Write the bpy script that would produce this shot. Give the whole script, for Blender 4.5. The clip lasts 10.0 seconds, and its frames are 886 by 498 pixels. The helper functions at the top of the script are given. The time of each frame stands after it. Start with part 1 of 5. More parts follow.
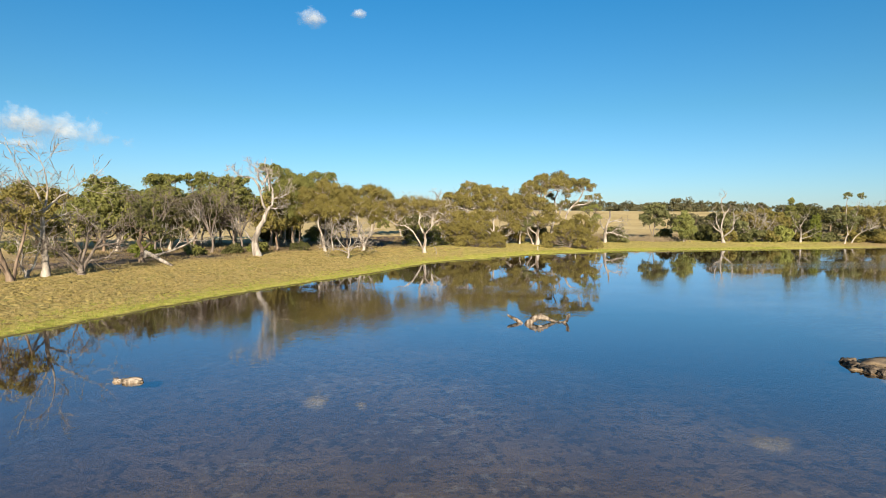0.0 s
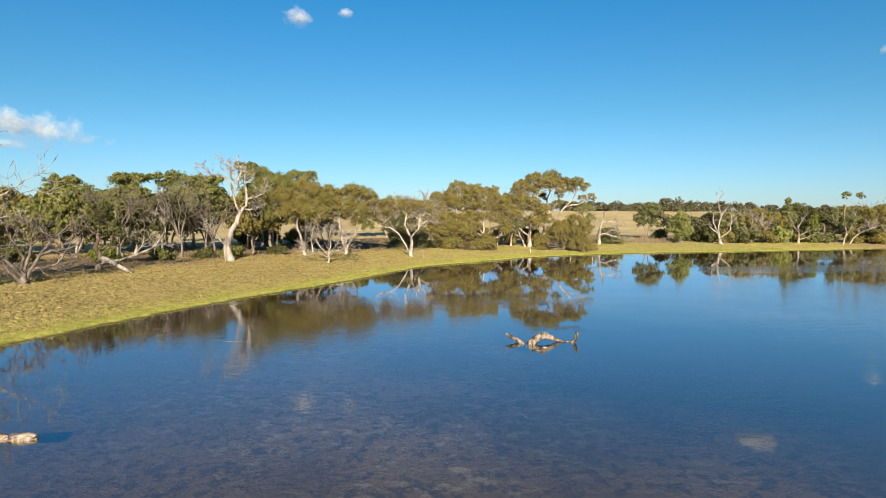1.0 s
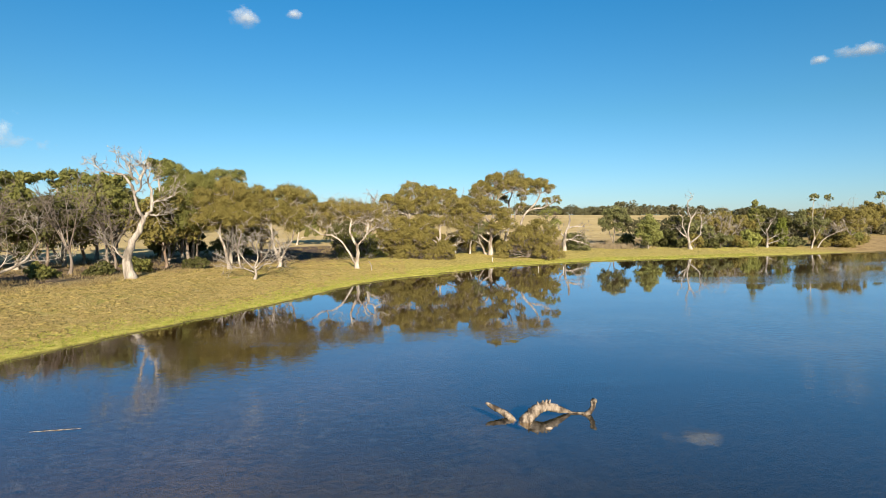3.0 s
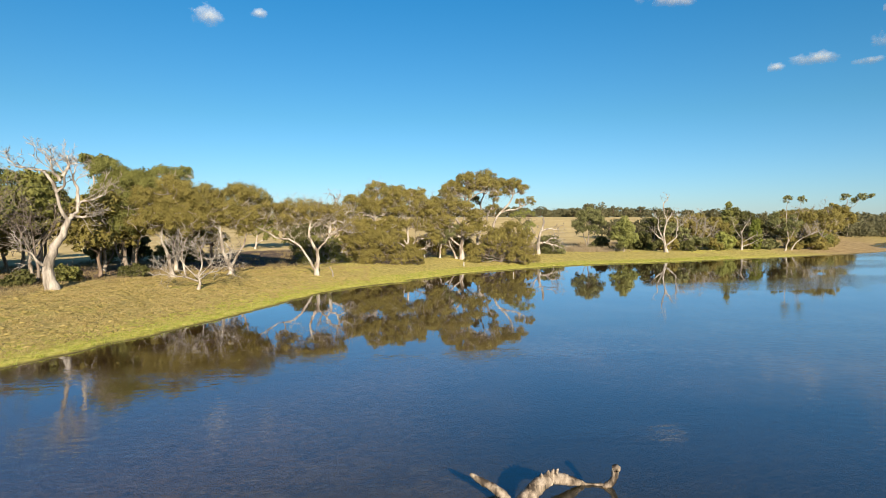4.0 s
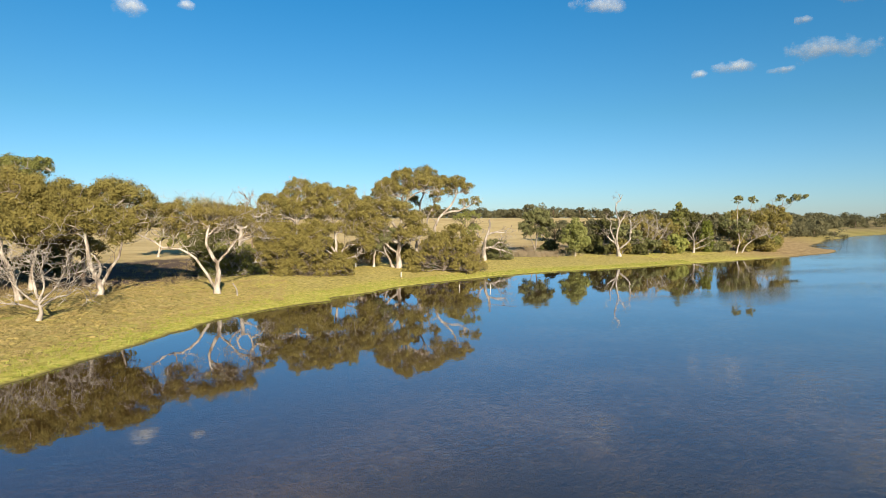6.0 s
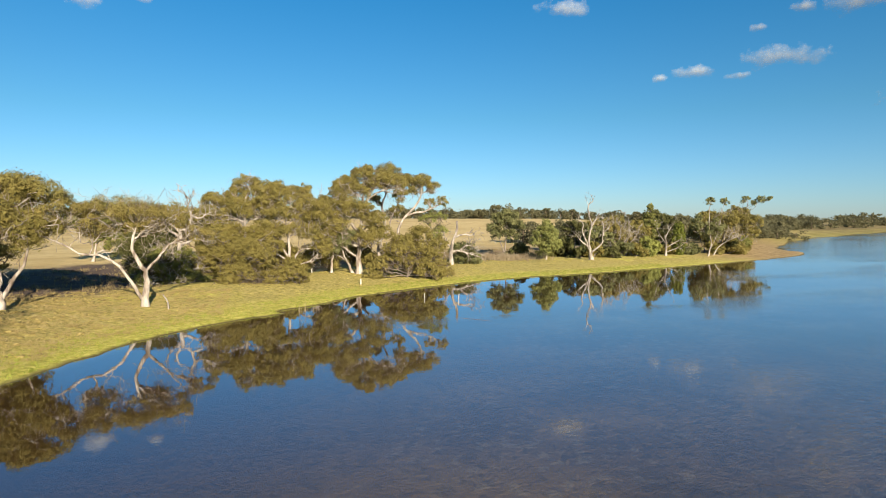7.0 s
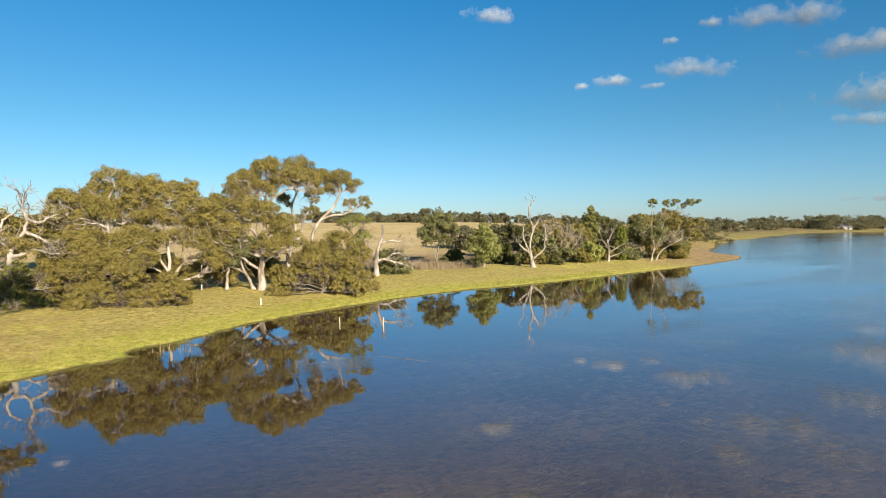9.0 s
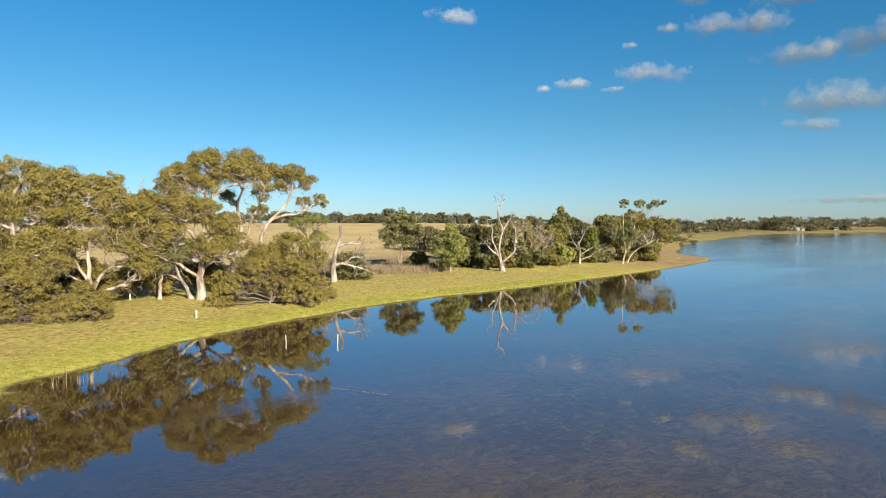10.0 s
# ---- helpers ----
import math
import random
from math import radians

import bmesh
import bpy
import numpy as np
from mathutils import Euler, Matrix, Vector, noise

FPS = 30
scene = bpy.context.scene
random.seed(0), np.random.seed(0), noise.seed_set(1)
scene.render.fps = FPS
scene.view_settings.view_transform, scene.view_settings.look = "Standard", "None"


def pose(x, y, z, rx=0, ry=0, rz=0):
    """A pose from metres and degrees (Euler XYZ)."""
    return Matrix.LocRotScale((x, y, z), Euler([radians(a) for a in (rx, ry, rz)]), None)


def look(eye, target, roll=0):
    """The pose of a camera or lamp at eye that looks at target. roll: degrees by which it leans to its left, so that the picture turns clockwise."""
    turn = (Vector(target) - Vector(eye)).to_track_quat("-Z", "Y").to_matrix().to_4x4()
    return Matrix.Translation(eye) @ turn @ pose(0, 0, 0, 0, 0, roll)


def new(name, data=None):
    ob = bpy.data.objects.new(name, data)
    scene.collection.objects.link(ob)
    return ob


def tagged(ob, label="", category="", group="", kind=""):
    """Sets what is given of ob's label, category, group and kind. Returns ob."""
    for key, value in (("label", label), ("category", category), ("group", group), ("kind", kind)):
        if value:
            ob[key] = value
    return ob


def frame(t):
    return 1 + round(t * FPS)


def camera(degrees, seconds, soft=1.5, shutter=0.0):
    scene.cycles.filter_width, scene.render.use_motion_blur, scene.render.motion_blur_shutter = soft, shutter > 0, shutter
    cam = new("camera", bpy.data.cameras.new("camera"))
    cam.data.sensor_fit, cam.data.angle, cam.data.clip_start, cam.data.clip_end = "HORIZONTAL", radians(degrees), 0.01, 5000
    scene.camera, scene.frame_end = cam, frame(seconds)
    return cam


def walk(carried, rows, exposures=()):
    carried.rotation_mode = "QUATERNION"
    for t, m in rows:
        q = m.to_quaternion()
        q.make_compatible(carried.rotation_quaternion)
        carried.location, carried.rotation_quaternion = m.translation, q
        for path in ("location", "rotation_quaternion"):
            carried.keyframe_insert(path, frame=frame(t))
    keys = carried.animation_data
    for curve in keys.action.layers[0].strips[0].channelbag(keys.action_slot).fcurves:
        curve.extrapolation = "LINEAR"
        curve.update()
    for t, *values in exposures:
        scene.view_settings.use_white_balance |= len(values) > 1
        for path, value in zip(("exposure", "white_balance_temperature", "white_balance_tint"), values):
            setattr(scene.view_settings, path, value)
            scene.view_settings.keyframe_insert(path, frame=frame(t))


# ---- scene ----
cam = camera(75.3, 10.0, soft=0.7)
PATH = [
    (0, (0.341, -0.099, 6.816), (0.311, 1.896, 6.689), 0.3),
    (0.5, (0.262, 2.473, 6.868), (0.242, 4.469, 6.74), 0.3),
    (1, (0.266, 5.104, 6.913), (0.279, 7.1, 6.787), 0.2),
    (1.5, (0.26, 7.882, 6.945), (0.325, 9.877, 6.822), 0.2),
    (2, (0.322, 10.622, 6.955), (0.433, 12.615, 6.835), 0.1),
    (2.5, (0.45, 13.341, 6.956), (0.587, 15.333, 6.841), -0.0),
    (4, (1.124, 21.627, 6.944), (1.408, 23.604, 6.841), -0.1),
    (4.5, (1.552, 24.46, 6.958), (1.891, 26.428, 6.856), -0.0),
    (5, (2.042, 27.118, 6.987), (2.432, 29.077, 6.886), -0.1),
    (6.5, (4.147, 35.339, 7.383), (4.694, 37.26, 7.281), -0.2),
    (7, (4.992, 38.06, 7.435), (5.598, 39.963, 7.334), -0.1),
    (7.5, (5.946, 40.774, 7.44), (6.61, 42.658, 7.342), -0.2),
    (8, (6.956, 43.474, 7.427), (7.677, 45.337, 7.332), -0.2),
    (8.5, (8.011, 46.098, 7.417), (8.79, 47.937, 7.327), -0.3),
    (9, (9.107, 48.685, 7.4), (9.942, 50.5, 7.312), -0.3),
    (9.5, (10.293, 51.303, 7.419), (11.184, 53.092, 7.331), -0.5),
    (10, (11.449, 53.906, 7.438), (12.398, 55.664, 7.352), -0.2),
]
walk(cam, [(t, look(eye, target, roll)) for t, eye, target, roll in PATH], [(0, 1.3), (10, 1.3)])

# ---------------------------------------------------------------- world, sun
SUN_EL, SUN_AZ = radians(21.0), radians(176.5)      # azimuth clockwise from +y
world = bpy.data.worlds.new("sky")
scene.world = world
world.use_nodes = True
wn = world.node_tree
wn.nodes.clear()
w_out = wn.nodes.new("ShaderNodeOutputWorld")
w_bg = wn.nodes.new("ShaderNodeBackground")
w_sky = wn.nodes.new("ShaderNodeTexSky")
w_sky.sky_type = "NISHITA"
w_sky.sun_disc = False
w_sky.sun_elevation, w_sky.sun_rotation = SUN_EL, SUN_AZ
w_sky.altitude, w_sky.air_density, w_sky.dust_density, w_sky.ozone_density = 20.0, 1.0, 0.2, 2.5
w_bg.inputs["Strength"].default_value = 0.0585
# a clear, strongly blue sky that pales towards the horizon
w_tc = wn.nodes.new("ShaderNodeTexCoord")
w_sep = wn.nodes.new("ShaderNodeSeparateXYZ")
w_ramp = wn.nodes.new("ShaderNodeValToRGB")
w_ramp.color_ramp.elements.new(0.17)
w_ramp.color_ramp.elements.new(0.5)
for e, (at, col) in zip(w_ramp.color_ramp.elements, ((0.0, (0.48, 0.645, 0.94)), (0.17, (0.305, 0.645, 0.785)), (0.38, (0.14, 0.67, 0.91)), (0.8, (0.62, 0.82, 0.92)))):
    e.position, e.color = at, (*col, 1)
w_tint = wn.nodes.new("ShaderNodeMix")
w_tint.data_type, w_tint.blend_type = "RGBA", "MULTIPLY"
w_tint.inputs[0].default_value = 1.0
wn.links.new(w_tc.outputs["Generated"], w_sep.inputs[0])
wn.links.new(w_sep.outputs[2], w_ramp.inputs["Fac"])
wn.links.new(w_sky.outputs["Color"], w_tint.inputs[6])
wn.links.new(w_ramp.outputs["Color"], w_tint.inputs[7])
wn.links.new(w_tint.outputs[2], w_bg.inputs["Color"])
wn.links.new(w_bg.outputs["Background"], w_out.inputs["Surface"])

sun_data = bpy.data.lights.new("sun", "SUN")
sun_data.energy, sun_data.angle, sun_data.color = 5.0, radians(0.6), (1.0, 0.85, 0.64)
sun = new("sun", sun_data)
sun_way = Vector((math.sin(SUN_AZ) * math.cos(SUN_EL), math.cos(SUN_AZ) * math.cos(SUN_EL), math.sin(SUN_EL)))
sun.matrix_world = look(sun_way * 200 + Vector((0, 60, 0)), (0, 60, 0))


# ---------------------------------------------------------------- materials
def material(name):
    m = bpy.data.materials.new(name)
    m.use_nodes = True
    m.node_tree.nodes.clear()
    return m, m.node_tree.nodes, m.node_tree.links


def nd(nodes, kind, **props):
    n = nodes.new(kind)
    for k, v in props.items():
        if k == "operation":
            n.operation = v
        elif k == "blend":
            n.blend_type = v
        elif k == "space":
            n.space = v
    return n


def noise_node(nodes, links, vec, scale, detail=4.0, rough=0.55):
    n = nodes.new("ShaderNodeTexNoise")
    n.inputs["Scale"].default_value, n.inputs["Detail"].default_value, n.inputs["Roughness"].default_value = scale, detail, rough
    links.new(vec, n.inputs["Vector"])
    return n.outputs["Fac"]


def ramp_node(nodes, links, fac, stops):
    r = nodes.new("ShaderNodeValToRGB")
    while len(r.color_ramp.elements) < len(stops):
        r.color_ramp.elements.new(0.5)
    for e, (p, c) in zip(r.color_ramp.elements, stops):
        e.position = p
        e.color = (*c, 1.0) if len(c) == 3 else c
    links.new(fac, r.inputs["Fac"])
    return r.outputs["Color"]


def grey(nodes, links, fac, a, b):
    """fac mapped so that a gives 0 and b gives 1."""
    n = nodes.new("ShaderNodeMapRange")
    n.inputs["From Min"].default_value, n.inputs["From Max"].default_value = a, b
    links.new(fac, n.inputs["Value"])
    return n.outputs["Result"]


def mix_node(nodes, links, fac, a, b, blend="MIX"):
    n = nodes.new("ShaderNodeMix")
    n.data_type, n.blend_type = "RGBA", blend
    for sock, value in ((n.inputs[0], fac), (n.inputs[6], a), (n.inputs[7], b)):
        if isinstance(value, (int, float)):
            sock.default_value = value
        elif isinstance(value, tuple):
            sock.default_value = (*value, 1.0)
        else:
            links.new(value, sock)
    return n.outputs[2]


def calc(nodes, links, op, a, b=0.0):
    n = nodes.new("ShaderNodeMath")
    n.operation = op
    for sock, value in ((n.inputs[0], a), (n.inputs[1], b)):
        if isinstance(value, (int, float)):
            sock.default_value = value
        else:
            links.new(value, sock)
    return n.outputs[0]


def bump_node(nodes, links, height, strength, distance):
    b = nodes.new("ShaderNodeBump")
    b.inputs["Strength"].default_value, b.inputs["Distance"].default_value = strength, distance
    links.new(height, b.inputs["Height"])
    return b.outputs["Normal"]


def finish(nodes, links, color, rough, normal=None, spec=0.3):
    p = nodes.new("ShaderNodeBsdfPrincipled")
    o = nodes.new("ShaderNodeOutputMaterial")
    if isinstance(color, tuple):
        p.inputs["Base Color"].default_value = (*color, 1)
    else:
        links.new(color, p.inputs["Base Color"])
    if isinstance(rough, (int, float)):
        p.inputs["Roughness"].default_value = rough
    else:
        links.new(rough, p.inputs["Roughness"])
    p.inputs["Specular IOR Level"].default_value = spec
    if normal is not None:
        links.new(normal, p.inputs["Normal"])
    links.new(p.outputs[0], o.inputs["Surface"])
    return p


def leaf_material(name, dark, mid, light, translucent=0.34, vary=0.12):
    m, n, l = material(name)
    geo = n.new("ShaderNodeNewGeometry")
    tc = n.new("ShaderNodeTexCoord")
    patch = noise_node(n, l, tc.outputs["Object"], 0.55, 2.0)
    fac = calc(n, l, "ADD", calc(n, l, "MULTIPLY", geo.outputs["Random Per Island"], vary), calc(n, l, "ADD", calc(n, l, "MULTIPLY", patch, 0.6), 0.26 - 0.5 * vary))
    col = ramp_node(n, l, fac, [(0.12, dark), (0.52, mid), (0.98, light)])
    info = n.new("ShaderNodeObjectInfo")
    col = mix_node(n, l, calc(n, l, "MULTIPLY", info.outputs["Random"], 0.35), col, tuple(c * 0.7 for c in mid))
    p = nd(n, "ShaderNodeBsdfPrincipled")
    p.inputs["Roughness"].default_value = 0.6
    p.inputs["Specular IOR Level"].default_value = 0.1
    l.new(col, p.inputs["Base Color"])
    t = n.new("ShaderNodeBsdfTranslucent")
    l.new(mix_node(n, l, 0.5, col, light), t.inputs["Color"])
    mx = n.new("ShaderNodeMixShader")
    mx.inputs[0].default_value = translucent
    o = n.new("ShaderNodeOutputMaterial")
    l.new(p.outputs[0], mx.inputs[1])
    l.new(t.outputs[0], mx.inputs[2])
    l.new(mx.outputs[0], o.inputs["Surface"])
    return m


LEAF_OLIVE = leaf_material("leaf_olive", (0.062, 0.057, 0.017), (0.192, 0.164, 0.050), (0.314, 0.267, 0.089))
LEAF_GREEN = leaf_material("leaf_green", (0.057, 0.063, 0.019), (0.156, 0.160, 0.048), (0.278, 0.269, 0.090))
LEAF_DARK = leaf_material("leaf_dark", (0.030, 0.036, 0.014), (0.090, 0.092, 0.033), (0.174, 0.169, 0.061))
LEAF_TAN = leaf_material("leaf_tan", (0.084, 0.067, 0.023), (0.213, 0.177, 0.057), (0.335, 0.278, 0.107))
LEAF_GREY = leaf_material("leaf_grey", (0.055, 0.063, 0.029), (0.149, 0.153, 0.063), (0.269, 0.266, 0.125))
LEAF_PALE = leaf_material("leaf_pale_green", (0.083, 0.095, 0.032), (0.193, 0.205, 0.066), (0.341, 0.335, 0.130))
LEAF_YELLOW = leaf_material("leaf_yellow", (0.085, 0.092, 0.022), (0.212, 0.225, 0.061), (0.340, 0.350, 0.115))
LEAF_BRIGHT = leaf_material("leaf_bright", (0.056, 0.071, 0.016), (0.144, 0.166, 0.033), (0.250, 0.261, 0.062))
LEAF_DRY = leaf_material("leaf_dry_grass", (0.154, 0.118, 0.069), (0.297, 0.237, 0.150), (0.406, 0.344, 0.243))
LEAF_GRASS = leaf_material("leaf_bank_grass", (0.27, 0.21, 0.085), (0.360, 0.284, 0.124), (0.468, 0.378, 0.193), 0.35, 0.3)
LEAF_MEADOW = leaf_material("leaf_meadow", (0.299, 0.253, 0.066), (0.529, 0.443, 0.127), (0.644, 0.540, 0.198), 0.35, 0.3)
LEAF_FRESH = leaf_material("leaf_fresh_grass", (0.127, 0.157, 0.022), (0.276, 0.314, 0.055), (0.414, 0.414, 0.099), 0.35, 0.3)
LEAF_TUSSOCK = leaf_material("leaf_tussock", (0.135, 0.108, 0.036), (0.225, 0.18, 0.062), (0.30, 0.238, 0.095), 0.1, 0.5)
LEAF_RANK = leaf_material("leaf_rank_grass", (0.105, 0.083, 0.041), (0.203, 0.158, 0.080), (0.330, 0.262, 0.145))
LEAF_FAR = leaf_material("leaf_far_wood", (0.048, 0.050, 0.031), (0.115, 0.110, 0.060), (0.204, 0.190, 0.101))


def bark_material(name, pale, mid, dark, rough=0.8, size=1.0):
    m, n, l = material(name)
    tc = n.new("ShaderNodeTexCoord")
    mp = n.new("ShaderNodeMapping")
    mp.inputs["Scale"].default_value = (1.0, 1.0, 0.28)
    l.new(tc.outputs["Object"], mp.inputs["Vector"])
    big = noise_node(n, l, mp.outputs[0], 1.7 * size, 3.0)
    fine = noise_node(n, l, mp.outputs[0], 11.0 * size, 5.0, 0.65)
    col = ramp_node(n, l, big, [(0.36, dark), (0.50, mid), (0.62, pale)])
    col = mix_node(n, l, calc(n, l, "MULTIPLY", grey(n, l, fine, 0.45, 0.7), 0.55), col, dark)
    finish(n, l, col, rough, bump_node(n, l, fine, 0.6, 0.04 / size), 0.25)
    return m


BARK_PALE = bark_material("bark_pale", (0.392, 0.356, 0.312), (0.281, 0.243, 0.204), (0.106, 0.081, 0.062))
BARK_BROWN = bark_material("bark_brown", (0.225, 0.1688, 0.125), (0.1625, 0.1187, 0.0875), (0.0625, 0.0438, 0.0312))
DEADWOOD = bark_material("dead_wood", (0.357, 0.325, 0.285), (0.263, 0.231, 0.199), (0.105, 0.090, 0.075))
TWIG_GREY = bark_material("grey_twig", (0.194, 0.162, 0.137), (0.140, 0.114, 0.095), (0.065, 0.052, 0.043))
DRIFTWOOD = bark_material("driftwood", (0.27, 0.225, 0.18), (0.17, 0.135, 0.103), (0.032, 0.024, 0.018), 0.85, 3.4)


def ground_material():
    m, n, l = material("ground_cover")
    geo = n.new("ShaderNodeNewGeometry")
    pos = geo.outputs["Position"]
    sep = n.new("ShaderNodeSeparateXYZ")
    l.new(pos, sep.inputs[0])
    px, py, pz = sep.outputs
    inland = n.new("ShaderNodeAttribute")
    inland.attribute_name = "inland"
    d = inland.outputs["Fac"]
    n_big = noise_node(n, l, pos, 0.10, 3.0)
    n_mid = noise_node(n, l, pos, 0.75, 4.0, 0.6)
    n_tuss = noise_node(n, l, pos, 2.6, 5.0, 0.65)
    n_fine = noise_node(n, l, pos, 17.0, 4.0, 0.7)
    # pasture on the bank: straw tussocks over short green grass
    straw = ramp_node(n, l, n_tuss, [(0.36, (0.195, 0.155, 0.055)), (0.47, (0.295, 0.24, 0.086)), (0.62, (0.40, 0.32, 0.145))])
    green = ramp_node(n, l, n_tuss, [(0.34, (0.25, 0.235, 0.05)), (0.50, (0.42, 0.385, 0.085)), (0.68, (0.53, 0.47, 0.145))])
    wet = calc(n, l, "ADD", d, calc(n, l, "MULTIPLY", calc(n, l, "SUBTRACT", n_mid, 0.5), 7.0))
    bank = mix_node(n, l, grey(n, l, wet, 0.6, 6.5), green, straw)
    patch = grey(n, l, calc(n, l, "ADD", calc(n, l, "MULTIPLY", n_big, 0.7), calc(n, l, "MULTIPLY", n_mid, 0.45)), 0.56, 0.76)
    lush = calc(n, l, "MULTIPLY", grey(n, l, calc(n, l, "ADD", px, calc(n, l, "MULTIPLY", n_mid, 14.0)), -16.0, 4.0), 0.28)
    rough_green = mix_node(n, l, grey(n, l, px, -18.0, -4.0), (0.26, 0.25, 0.062), green)
    bank = mix_node(n, l, calc(n, l, "MAXIMUM", patch, lush), bank, rough_green)
    # leaf litter and rank dry grass behind the front trees
    litter = ramp_node(n, l, n_mid, [(0.30, (0.115, 0.082, 0.062)), (0.52, (0.18, 0.135, 0.10)), (0.74, (0.27, 0.21, 0.14))])
    edge = calc(n, l, "ADD", d, calc(n, l, "MULTIPLY", calc(n, l, "SUBTRACT", n_big, 0.5), 16.0))
    col = mix_node(n, l, grey(n, l, edge, 20.0, 27.0), bank, litter)
    # dry paddock
    field = ramp_node(n, l, n_big, [(0.32, (0.39, 0.30, 0.14)), (0.52, (0.48, 0.375, 0.185)), (0.72, (0.53, 0.42, 0.23))])
    field = mix_node(n, l, calc(n, l, "MULTIPLY", grey(n, l, n_mid, 0.48, 0.72), 0.35), field, (0.27, 0.235, 0.075))
    col = mix_node(n, l, grey(n, l, edge, 30.0, 52.0), col, field)
    # a darker brown oval on the ground behind the front gums
    oval_map = n.new("ShaderNodeMapping")
    oval_map.vector_type = "POINT"
    oval_map.inputs["Location"].default_value = (13.0 / 11.0, -112.0 / 21.0, 0.0)
    oval_map.inputs["Scale"].default_value = (1.0 / 11.0, 1.0 / 21.0, 0.0)
    l.new(pos, oval_map.inputs["Vector"])
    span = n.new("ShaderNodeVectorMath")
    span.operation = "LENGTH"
    l.new(oval_map.outputs[0], span.inputs[0])
    oval_tone = ramp_node(n, l, n_mid, [(0.3, (0.075, 0.056, 0.046)), (0.7, (0.135, 0.102, 0.082))])
    col = mix_node(n, l, calc(n, l, "MULTIPLY", grey(n, l, calc(n, l, "ADD", span.outputs["Value"], calc(n, l, "MULTIPLY", n_mid, 0.5)), 1.35, 1.05), grey(n, l, edge, 17.0, 21.0)), col, oval_tone)
    # sandy flat round the point
    sandy = ramp_node(n, l, n_mid, [(0.30, (0.215, 0.15, 0.075)), (0.55, (0.34, 0.248, 0.125)), (0.75, (0.42, 0.32, 0.17))])
    east = calc(n, l, "MULTIPLY", grey(n, l, calc(n, l, "ADD", px, calc(n, l, "MULTIPLY", n_mid, 22.0)), 90.0, 106.0), calc(n, l, "MULTIPLY", grey(n, l, d, 34.0, 14.0), grey(n, l, px, 210.0, 135.0)))
    col = mix_node(n, l, east, col, sandy)
    # dull olive pasture on the far shore
    col = mix_node(n, l, calc(n, l, "MULTIPLY", grey(n, l, px, 140.0, 200.0), 0.7), col, ramp_node(n, l, n_big, [(0.35, (0.13, 0.115, 0.045)), (0.65, (0.26, 0.21, 0.10))]))
    # dark wet rim, and the lake bed with weed
    col = mix_node(n, l, grey(n, l, pz, 0.10, 0.015), col, (0.105, 0.088, 0.036))
    bed_a = noise_node(n, l, pos, 0.16, 3.0)
    bed = ramp_node(n, l, bed_a, [(0.30, (0.090, 0.070, 0.040)), (0.55, (0.135, 0.106, 0.062)), (0.75, (0.185, 0.148, 0.088))])
    warp = n.new("ShaderNodeMapping")
    warp.inputs["Scale"].default_value = (1.0, 0.8, 1.0)
    l.new(pos, warp.inputs["Vector"])
    weed = noise_node(n, l, warp.outputs[0], 2.5, 4.0, 0.6)
    # the weed thins towards the head of the cove
    cove = calc(n, l, "ADD", calc(n, l, "MULTIPLY", grey(n, l, py, 46.0, 26.0), 0.5), 0.5)
    warp2 = n.new("ShaderNodeMapping")
    warp2.inputs["Location"].default_value = (31.0, 17.0, 4.0)
    l.new(pos, warp2.inputs["Vector"])
    weed2 = noise_node(n, l, warp2.outputs[0], 1.7, 5.0, 0.66)
    weedy = noise_node(n, l, warp2.outputs[0], 0.11, 2.0)
    bed = mix_node(n, l, calc(n, l, "MULTIPLY", calc(n, l, "MULTIPLY", grey(n, l, weed, 0.515, 0.585), grey(n, l, bed_a, 0.30, 0.46)), calc(n, l, "MULTIPLY", cove, 0.55)), bed, (0.020, 0.023, 0.019))
    bed = mix_node(n, l, calc(n, l, "MULTIPLY", calc(n, l, "MULTIPLY", grey(n, l, weed2, 0.54, 0.63), grey(n, l, weedy, 0.40, 0.54)), calc(n, l, "MULTIPLY", cove, 0.55)), bed, (0.25, 0.245, 0.215))
    # bed colour painted darker along the bank to deepen the trees' reflections
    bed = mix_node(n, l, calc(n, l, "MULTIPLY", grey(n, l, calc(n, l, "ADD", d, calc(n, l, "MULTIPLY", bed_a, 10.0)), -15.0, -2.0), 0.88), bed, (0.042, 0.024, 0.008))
    # bed colour darkened off the islet, standing in for light lost in deeper water
    deep_tint = n.new("ShaderNodeVectorMath")
    deep_tint.operation = "DISTANCE"
    deep_tint.inputs[1].default_value = (13.5, 34.5, 0.0)
    l.new(pos, deep_tint.inputs[0])
    bed = mix_node(n, l, calc(n, l, "MULTIPLY", grey(n, l, calc(n, l, "ADD", deep_tint.outputs["Value"], calc(n, l, "MULTIPLY", bed_a, 8.0)), 23.0, 12.5), 0.85), bed, (0.018, 0.024, 0.022))
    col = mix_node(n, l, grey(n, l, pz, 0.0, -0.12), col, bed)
    col = mix_node(n, l, 0.16, col, ramp_node(n, l, n_fine, [(0.3, (0.25, 0.25, 0.25)), (0.7, (1, 1, 1))]), "MULTIPLY")
    h = calc(n, l, "ADD", n_tuss, calc(n, l, "MULTIPLY", n_fine, 0.35))
    finish(n, l, col, 0.95, bump_node(n, l, h, 0.75, 0.18), 0.1)
    return m


